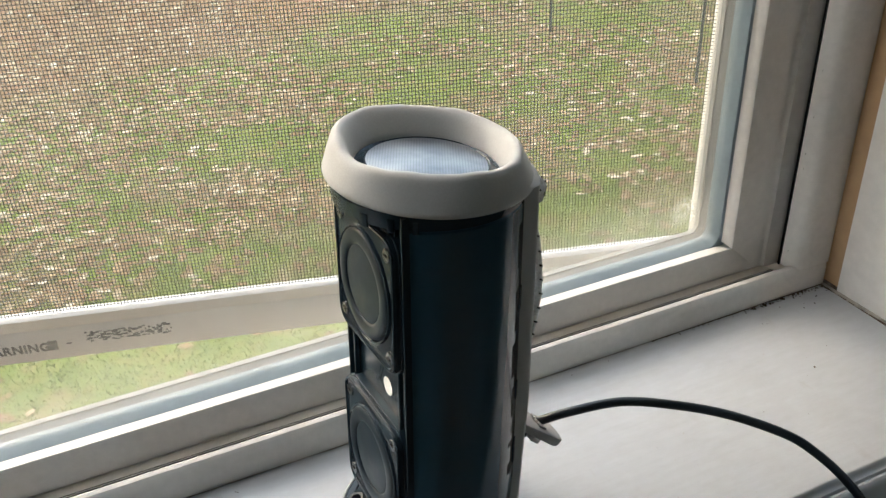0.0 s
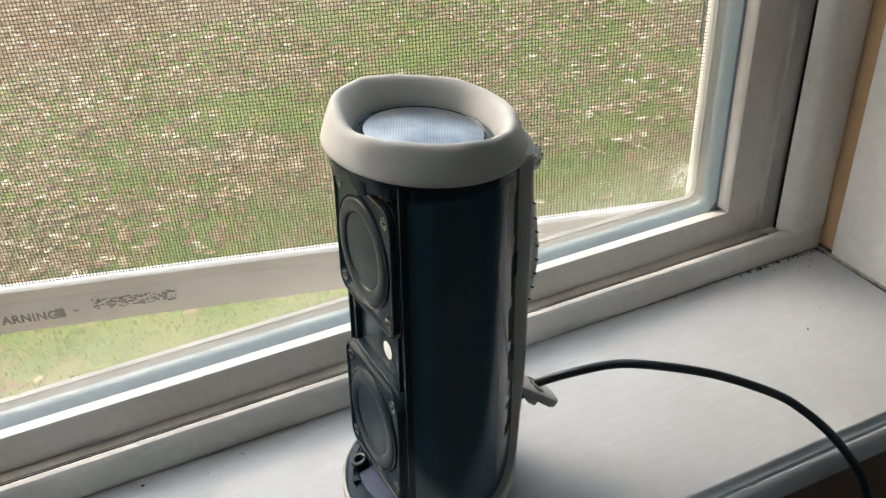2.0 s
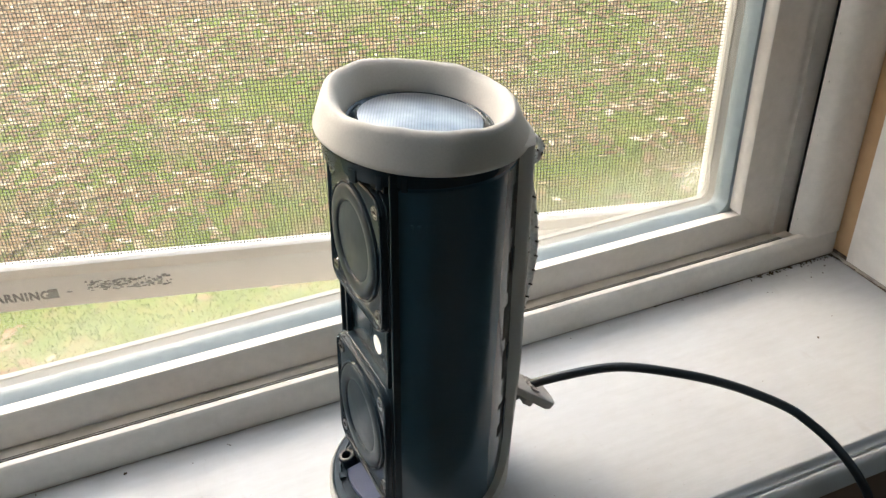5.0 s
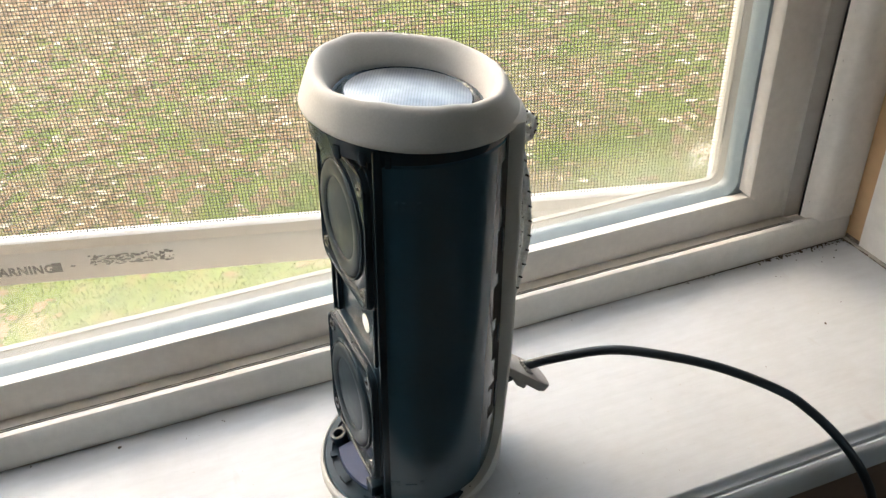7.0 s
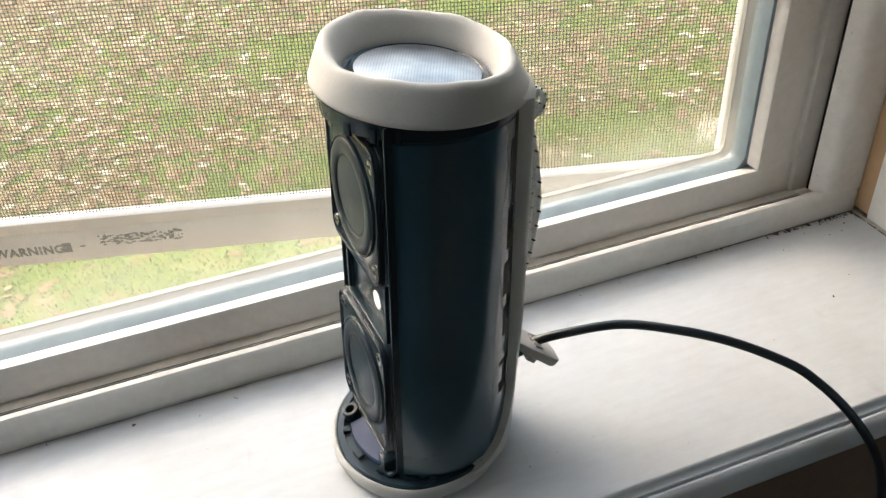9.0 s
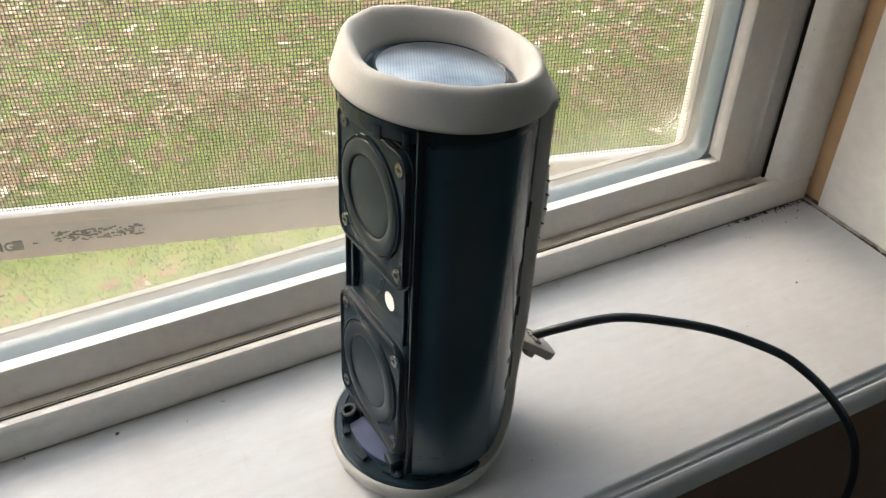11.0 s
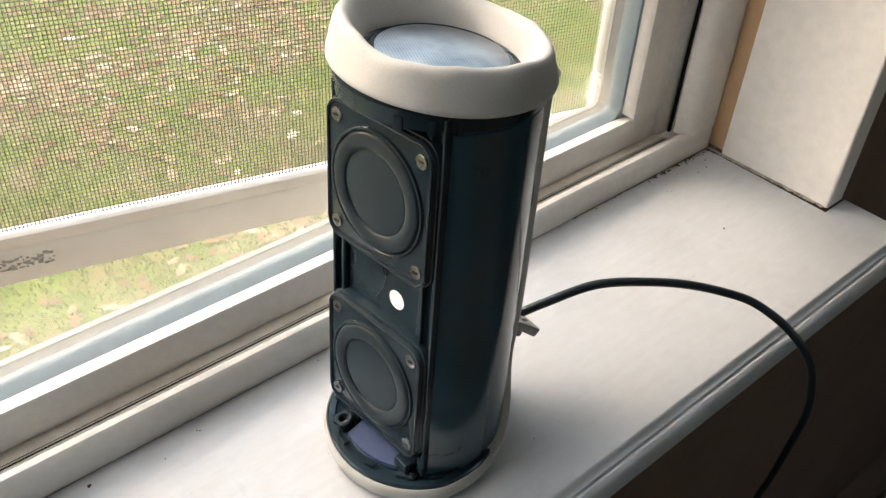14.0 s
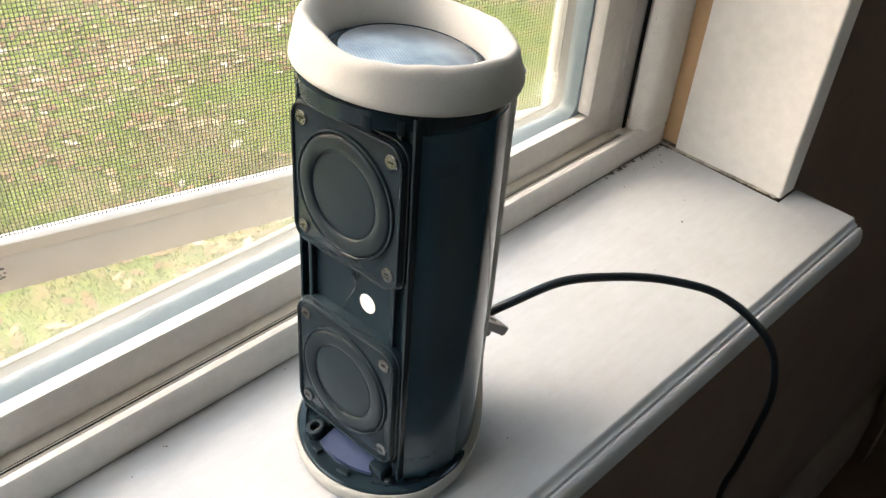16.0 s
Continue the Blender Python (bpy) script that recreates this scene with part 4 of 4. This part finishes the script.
def driver(zc, name="driver"):
    plate = part(name, lean([[(x, y, z + zc) for x, y, z in g] if i == 0 else g for i, g in enumerate(rounded_plate(0.0242, 0.0253, 0.0064, FACE_X, -0.0248, 0.0007))]), PLATE, speaker, "dark rounded driver plate with a grey cone")
    part("plate_seal", lean([[(x, y, z + zc) for x, y, z in g] if i == 0 else g for i, g in enumerate(rounded_plate(0.0247, 0.0259, 0.0068, FACE_X, -0.0232, 0.0005))]), BLACK, plate)
    X = -0.0248
    part("basket_ring", lean(along_x(lathe([(0.0201, -0.0006), (0.0201, 0.0006), (0.0205, 0.0010), (0.0211, 0.0008), (0.0214, 0.0), (0.0214, -0.0006)], 64), X, zc)), PLATE, plate)
    roll = [(0.0140, 0.0004)] + [(0.0170 - 0.0028 * math.cos(math.pi * k / 10), 0.0006 + 0.0010 * math.sin(math.pi * k / 10)) for k in range(11)] + [(0.0202, -0.0004)]
    part("surround", lean(along_x(lathe(roll, 72, closed=False), X, zc)), SURROUND, plate, "low half-round black rubber surround")
    part("diaphragm", lean(along_x(lathe([(0.0, 0.0013), (0.0050, 0.0012), (0.0100, 0.0009), (0.0130, 0.0007), (0.0138, 0.0006), (0.0143, 0.0002)], 72, closed=False), X, zc)), CONE, plate, "flat satin grey driver cone")
    rim = []
    for cy, cz, a0 in ((0.0178, 0.0189, 0), (-0.0178, 0.0189, 90), (-0.0178, -0.0189, 180), (0.0178, -0.0189, 270)):
        for i in range(8):
            q = radians(a0 + i * 90 / 7)
            rim.append(Vector((X - 0.0001, cy + 0.0056 * math.cos(q), zc + cz + 0.0056 * math.sin(q))))
    rim += rim[:2]
    part("plate_lip", lean(tube(rim, 0.00055, 8)), PLATE, plate, "raised black lip round the plate")
    glue = bmesh.new()
    for k in range(26):
        q = Matrix.Translation((X + rng.uniform(0.0002, 0.0022), -0.019 + 0.038 * (k + rng.uniform(-0.4, 0.4)) / 26, zc + 0.0255 + rng.uniform(-0.0003, 0.0005)))
        bmesh.ops.create_icosphere(glue, subdivisions=1, radius=rng.uniform(0.0002, 0.0005), matrix=q)
    beads = part("glue_beads", lean(glue), BLACK, plate, "tiny glossy glue drops")
    beads["kind"] = "stuff"
    for sy in (-1, 1):
        for sz in (-1, 1):
            scr = part("screw", lean([[(x, y + sy * 0.0193, z) for x, y, z in g] if i == 0 else g for i, g in enumerate(along_x(lathe([(0.0, 0.0005), (0.0012, 0.0005), (0.0020, 0.0006), (0.0024, 0.0004), (0.0025, 0.0), (0.0, 0.0)], 20, closed=False), X, zc + sz * 0.0193))]), STEEL, plate, "small steel screw")
            part("slot", lean(box_bm(X - 0.0008, X - 0.0004, sy * 0.0193 - 0.0010, sy * 0.0193 + 0.0010, zc + sz * 0.0193 - 0.0002, zc + sz * 0.0193 + 0.0002)), DARK_GAP, scr, smooth=False)
    return plate


driver(0.1163)
driver(0.0412)
v, f = along_x(disc(0.0036, 0.0002, 32, 0.0), FACE_X, 0.0762)
part("sticker", lean(([(x, y - 0.0062, z) for x, y, z in v], f)), STICKER, speaker, "round white paper sticker")
part("thin_wire", lean(tube(smooth_path([(FACE_X - 0.0004, 0.0010, 0.0880), (FACE_X - 0.0007, -0.0010, 0.0840), (FACE_X - 0.0006, -0.0002, 0.0790), (FACE_X - 0.0008, 0.0030, 0.0730), (FACE_X - 0.0006, 0.0055, 0.0680)], 6), 0.00016, 6)), STEEL, speaker, "thin stray glue thread")
part("moulded_mark", lean(along_x(lathe([(0.0014, 0.0), (0.0014, 0.0003), (0.0018, 0.0003), (0.0018, 0.0)], 24), FACE_X, 0.0850)), PLATE, speaker)

# the open foot below the drivers
foot = part("foot_tray", lean(lathe([(0.0, 0.0061), (0.0336, 0.0061), (0.0340, 0.0066), (0.0340, 0.0076), (0.0334, 0.0082), (0.0312, 0.0082), (0.0308, 0.0074), (0.0, 0.0072)], 96, base_shape, closed=False)), BLACK, speaker, "black plastic tray at the foot")
film_bm = bmesh.new()
outline = [(-0.0302 * math.cos(radians(a)), 0.0302 * math.sin(radians(a)), 0.0094) for a in (-32, -24, -16, -8, 0, 8, 16)] + [(-0.0150, 0.0075, 0.0135), (-0.0150, -0.0150, 0.0135)]
vs = [film_bm.verts.new(q) for q in outline]
film_bm.faces.new(vs)
ext = bmesh.ops.extrude_face_region(film_bm, geom=list(film_bm.faces))
for q in ext["geom"]:
    if isinstance(q, bmesh.types.BMVert):
        q.co.z -= 0.0014
part("blue_plate", lean(film_bm), BLUE_FILM, foot, "slate-blue plastic plate")


def sector(r0, r1, a0, a1, z0, z1, steps=14):
    """A curved bar between two radii, two angles and two heights."""
    v, f = [], []
    for k in range(steps + 1):
        a = radians(a0 + (a1 - a0) * k / steps)
        for r, z in ((r0, z0), (r1, z0), (r1, z1 - 0.0003), (r1 - 0.0003, z1), (r0, z1)):
            v.append((r * math.cos(a), r * math.sin(a), z))
    for k in range(steps):
        for m in range(5):
            q, w = 5 * k + m, 5 * k + (m + 1) % 5
            f.append((q, w, w + 5, q + 5))
    f += [(4, 3, 2, 1, 0), tuple(5 * steps + m for m in range(5))]
    return v, f


part("plate_skirt", lean(sector(0.0270, 0.0304, 158, 216, 0.0073, 0.0079)), BLACK, foot, "curved black step below the plate")
# far corner: a block with an open round boss and its screw
part("clip_block", lean(box_bm(-0.0225, -0.0150, 0.0100, 0.0185, 0.0073, 0.0165, 0.0008)), BLACK, foot)
part("clip_block", lean(box_bm(-0.0212, -0.0193, 0.0186, 0.0214, 0.0073, 0.0215, 0.0004)), BLACK, foot)
tilt_boss = pose(-0.0262, 0.0128, 0.0074, 0, -16, 0)
boss = part("screw_boss", lean([[tilt_boss @ Vector(q) for q in g] if i == 0 else g for i, g in enumerate(lathe([(0.0017, 0.0), (0.0017, 0.0050), (0.0020, 0.0054), (0.0030, 0.0054), (0.0034, 0.0050), (0.0035, 0.0)], 32))]), PLATE, foot, "open glossy black screw boss")
part("boss_screw", lean([[tilt_boss @ Vector(q) for q in g] if i == 0 else g for i, g in enumerate(disc(0.0016, 0.0030, 20, 0.0003))]), STEEL, boss, "small steel screw")
# near corner: a tall black block with a screw low on its outer side
part("clip_block", lean(box_bm(-0.0258, -0.0165, -0.0205, -0.0140, 0.0073, 0.0128, 0.0007)), BLACK, foot)
part("clip_block", lean(box_bm(-0.0212, -0.0160, -0.0240, -0.0206, 0.0073, 0.0150, 0.0006)), BLACK, foot)
low_boss = pose(-0.0240, -0.0218, 0.0074, 0, 0, 0)
boss = part("screw_boss", lean([[low_boss @ Vector(q) for q in g] if i == 0 else g for i, g in enumerate(lathe([(0.0012, 0.0), (0.0012, 0.0016), (0.0022, 0.0016), (0.0024, 0.0)], 24))]), PLATE, foot)
part("boss_screw", lean([[low_boss @ Vector(q) for q in g] if i == 0 else g for i, g in enumerate(disc(0.0012, 0.0013, 20, 0.0003))]), STEEL, boss, "small steel screw")
for a, w in ((148, 7), (168, 5), (193, 8), (216, 6), (238, 9), (252, 5), (290, 6)):
    part("foot_clip", lean(sector(0.0312, 0.0338, a - w * 0.5, a + w * 0.5, 0.0080, 0.0090, 4)), PLATE, foot)
# collar and catches under the top ring
part("collar", lean(lathe([(0.0295, T - 0.0193), (0.0327, T - 0.0193), (0.0329, T - 0.0182), (0.0329, T - 0.0140), (0.0295, T - 0.0134)], 96)), BLACK, speaker, "black plastic collar under the ring")
for a, w in ((205, 0.004), (222, 0.003), (236, 0.0024), (150, 0.004)):
    bm = box_bm(0.0320, 0.0333, -w * 0.4, w * 0.4, T - 0.0205, T - 0.0160, 0.0004)
    bmesh.ops.rotate(bm, cent=(0, 0, 0), matrix=Matrix.Rotation(radians(a), 3, "Z"), verts=bm.verts)
    part("catch", lean(bm), PLATE, speaker)
# moulded marks on the shell


def shell_mark(a, z, w, tall):
    bm = box_bm(SHELL_R - 0.0004, SHELL_R + 0.00022, -w * 0.5, w * 0.5, z, z + tall, 0.0001)
    bmesh.ops.rotate(bm, cent=(0, 0, 0), matrix=Matrix.Rotation(radians(a), 3, "Z"), verts=bm.verts)
    part("moulded_mark", lean(bm), SHELL, shell)


for a, z, w, tall in ((229.0, 0.0172, 0.0022, 0.0005), (232.0, 0.0166, 0.0022, 0.0004), (232.0, 0.0180, 0.0022, 0.0004), (233.8, 0.0166, 0.0004, 0.0018), (230.4, 0.0166, 0.0004, 0.0018), (236.5, 0.0168, 0.0004, 0.0018), (238.0, 0.0168, 0.0006, 0.0004), (238.0, 0.0182, 0.0006, 0.0004), (246.0, 0.0172, 0.0040, 0.0004), (253.0, 0.0176, 0.0012, 0.0014)):
    shell_mark(a, z, w, tall)
for a, w in ((240, 0.0010), (244, 0.0014), (248, 0.0007), (252, 0.0016)):
    shell_mark(a, 0.1310, w, 0.0026)

# wrist cord: a knot under the ring and a flat braided loop lying down the back
KT = T - 0.0165
KN = KT - 0.0088
knot_path = smooth_path([(x + 0.0028, y - 0.0012, z) for x, y, z in ((0.0336, -0.0010, KN - 0.006), (0.0392, -0.0036, KN - 0.0035), (0.0418, -0.0024, KN), (0.0404, 0.0000, KN + 0.0028), (0.0364, 0.0004, KN + 0.0034), (0.0377, -0.0026, KN), (0.0404, -0.0034, KN - 0.0036), (0.0377, -0.0014, KN - 0.006), (0.0390, 0.0010, KN - 0.002), (0.0412, -0.0006, KN + 0.001))], 6)
cord_group = part("cord_knot", lean(tube(knot_path, 0.0012, 10, 0.14)), CORD, speaker, "grey braided wrist cord knot")
for i in range(2, len(knot_path) - 2, 3):
    q = knot_path[i]
    part("fleck", lean(tube([q + Vector((0.0008, -0.0012, 0.0008)), q + Vector((0.0013, -0.0004, 0.0002)), q + Vector((0.0012, 0.0006, -0.0007))], 0.00040, 6)), CORD_FLECK, cord_group, "black woven fleck")
for off, amp in ((-0.0042, 0.0058), (-0.0012, 0.0050)):
    path = smooth_path([(0.0376, off, KN - 0.003), (0.0382 + amp * 0.30, off - 0.0004, KT - 0.020), (0.0384 + amp * 0.75, off - 0.0010, KT - 0.036), (0.0384 + amp * 0.9, off - 0.0012, KT - 0.052), (0.0382 + amp * 0.6, off - 0.0006, KT - 0.068), (0.0376 + amp * 0.2, off, KT - 0.080), (0.0362, off + 0.0006, KT - 0.090)], 8)
    strand = part("cord_strand", lean(tube(path, 0.0015, 10, 0.10)), CORD, cord_group, "flat grey braided cord")
    for i in range(3, len(path) - 3, 3):
        q = path[i]
        fl = tube([q + Vector((-0.0004, -0.00158, 0.0010)), q + Vector((0.0010, -0.0012, 0.0001)), q + Vector((0.00162, 0.0001, -0.0009))], 0.00040, 6)
        part("fleck", lean(fl), CORD_FLECK, strand, "black woven fleck")

# rubber socket flap hanging open at the back
flap_bm = bmesh.new()
FW, FL, FT = 0.0070, 0.0262, 0.0017
tongue = [(-FW, 0.0)] + [(-FW * math.cos(k * math.pi / 12), -FL + FW * 0.85 - FW * 0.85 * math.sin(k * math.pi / 12)) for k in range(13)] + [(FW, 0.0)]
low = [flap_bm.verts.new((-FT, y, z)) for y, z in tongue]
high = [flap_bm.verts.new((FT + 0.0012 * math.sin(-z / FL * math.pi), y, z)) for y, z in tongue]
flap_bm.faces.new(low)
flap_bm.faces.new(list(reversed(high)))
for i in range(len(tongue)):
    j = (i + 1) % len(tongue)
    flap_bm.faces.new((low[i], high[i], high[j], low[j]))
bmesh.ops.bevel(flap_bm, geom=list(flap_bm.edges), offset=0.0008, segments=3, affect="EDGES", profile=0.5)
flap = part("socket_flap", flap_bm, FLAP_RUBBER, speaker, "worn grey rubber socket flap hanging open")
flap.matrix_local = pose(0.0380, -0.0045, 0.0405, 0, -47, -6)
for yy in (-0.0030, 0.0030):
    plug = part("flap_plug", box_bm(-0.0048, -0.0020, yy - 0.0022, yy + 0.0022, -0.0150, -0.0100, 0.0008), FLAP_RUBBER, flap)
for i, (yy, w) in enumerate(((-0.0040, 0.0012), (-0.0022, 0.0014), (-0.0003, 0.0012), (0.0016, 0.0014), (0.0034, 0.0010))):
    part("raised_mark", box_bm(0.0022, 0.0031, yy - w * 0.5, yy + w * 0.5, -0.0135, -0.0095, 0.0001), FLAP_RUBBER, flap)
part("socket_block", lean(box_bm(0.0300, 0.0366, -0.0095, 0.0055, 0.0230, 0.0405, 0.0010)), BLACK, speaker)

# ---- charging cable ----
cable = empty("charging_cable", label="black charging cable plugged into the speaker, running over the sill edge", category="cable")
plug_at = SPK @ Vector((0.0370, -0.0020, 0.0310))
plug = part("plug", box_bm(-0.0050, 0.0100, -0.0042, 0.0042, -0.0030, 0.0030, 0.0012), CABLE_SHEATH, cable, "black moulded plug")
plug.matrix_local = Matrix.Translation(plug_at) @ pose(0, 0, 0, 0, -8, 2)
run = [plug_at + Vector((0.008, 0.0, 0.0005)), (0.1902, 0.2208, 0.0400), (0.2126, 0.2144, 0.0420), (0.2328, 0.2042, 0.0400), (0.2520, 0.1925, 0.0360), (0.2694, 0.1783, 0.0300), (0.2769, 0.1692, 0.0250), (0.2848, 0.1596, 0.0160),
       (0.2916, 0.1507, 0.0040), (0.2976, 0.1455, -0.0120), (0.3014, 0.1422, -0.0350), (0.3036, 0.1436, -0.0650), (0.3060, 0.1460, -0.0950), (0.3130, 0.1500, -0.1300), (0.3280, 0.1490, -0.2000), (0.3450, 0.1450, -0.4000), (0.3500, 0.1300, FLOOR_Z + 0.02), (0.3800, 0.0500, FLOOR_Z + 0.0045), (0.7000, -0.2000, FLOOR_Z + 0.0045)]
part("wire", tube(smooth_path(run, 8), 0.00195, 12), CABLE_SHEATH, cable, "black round cable")
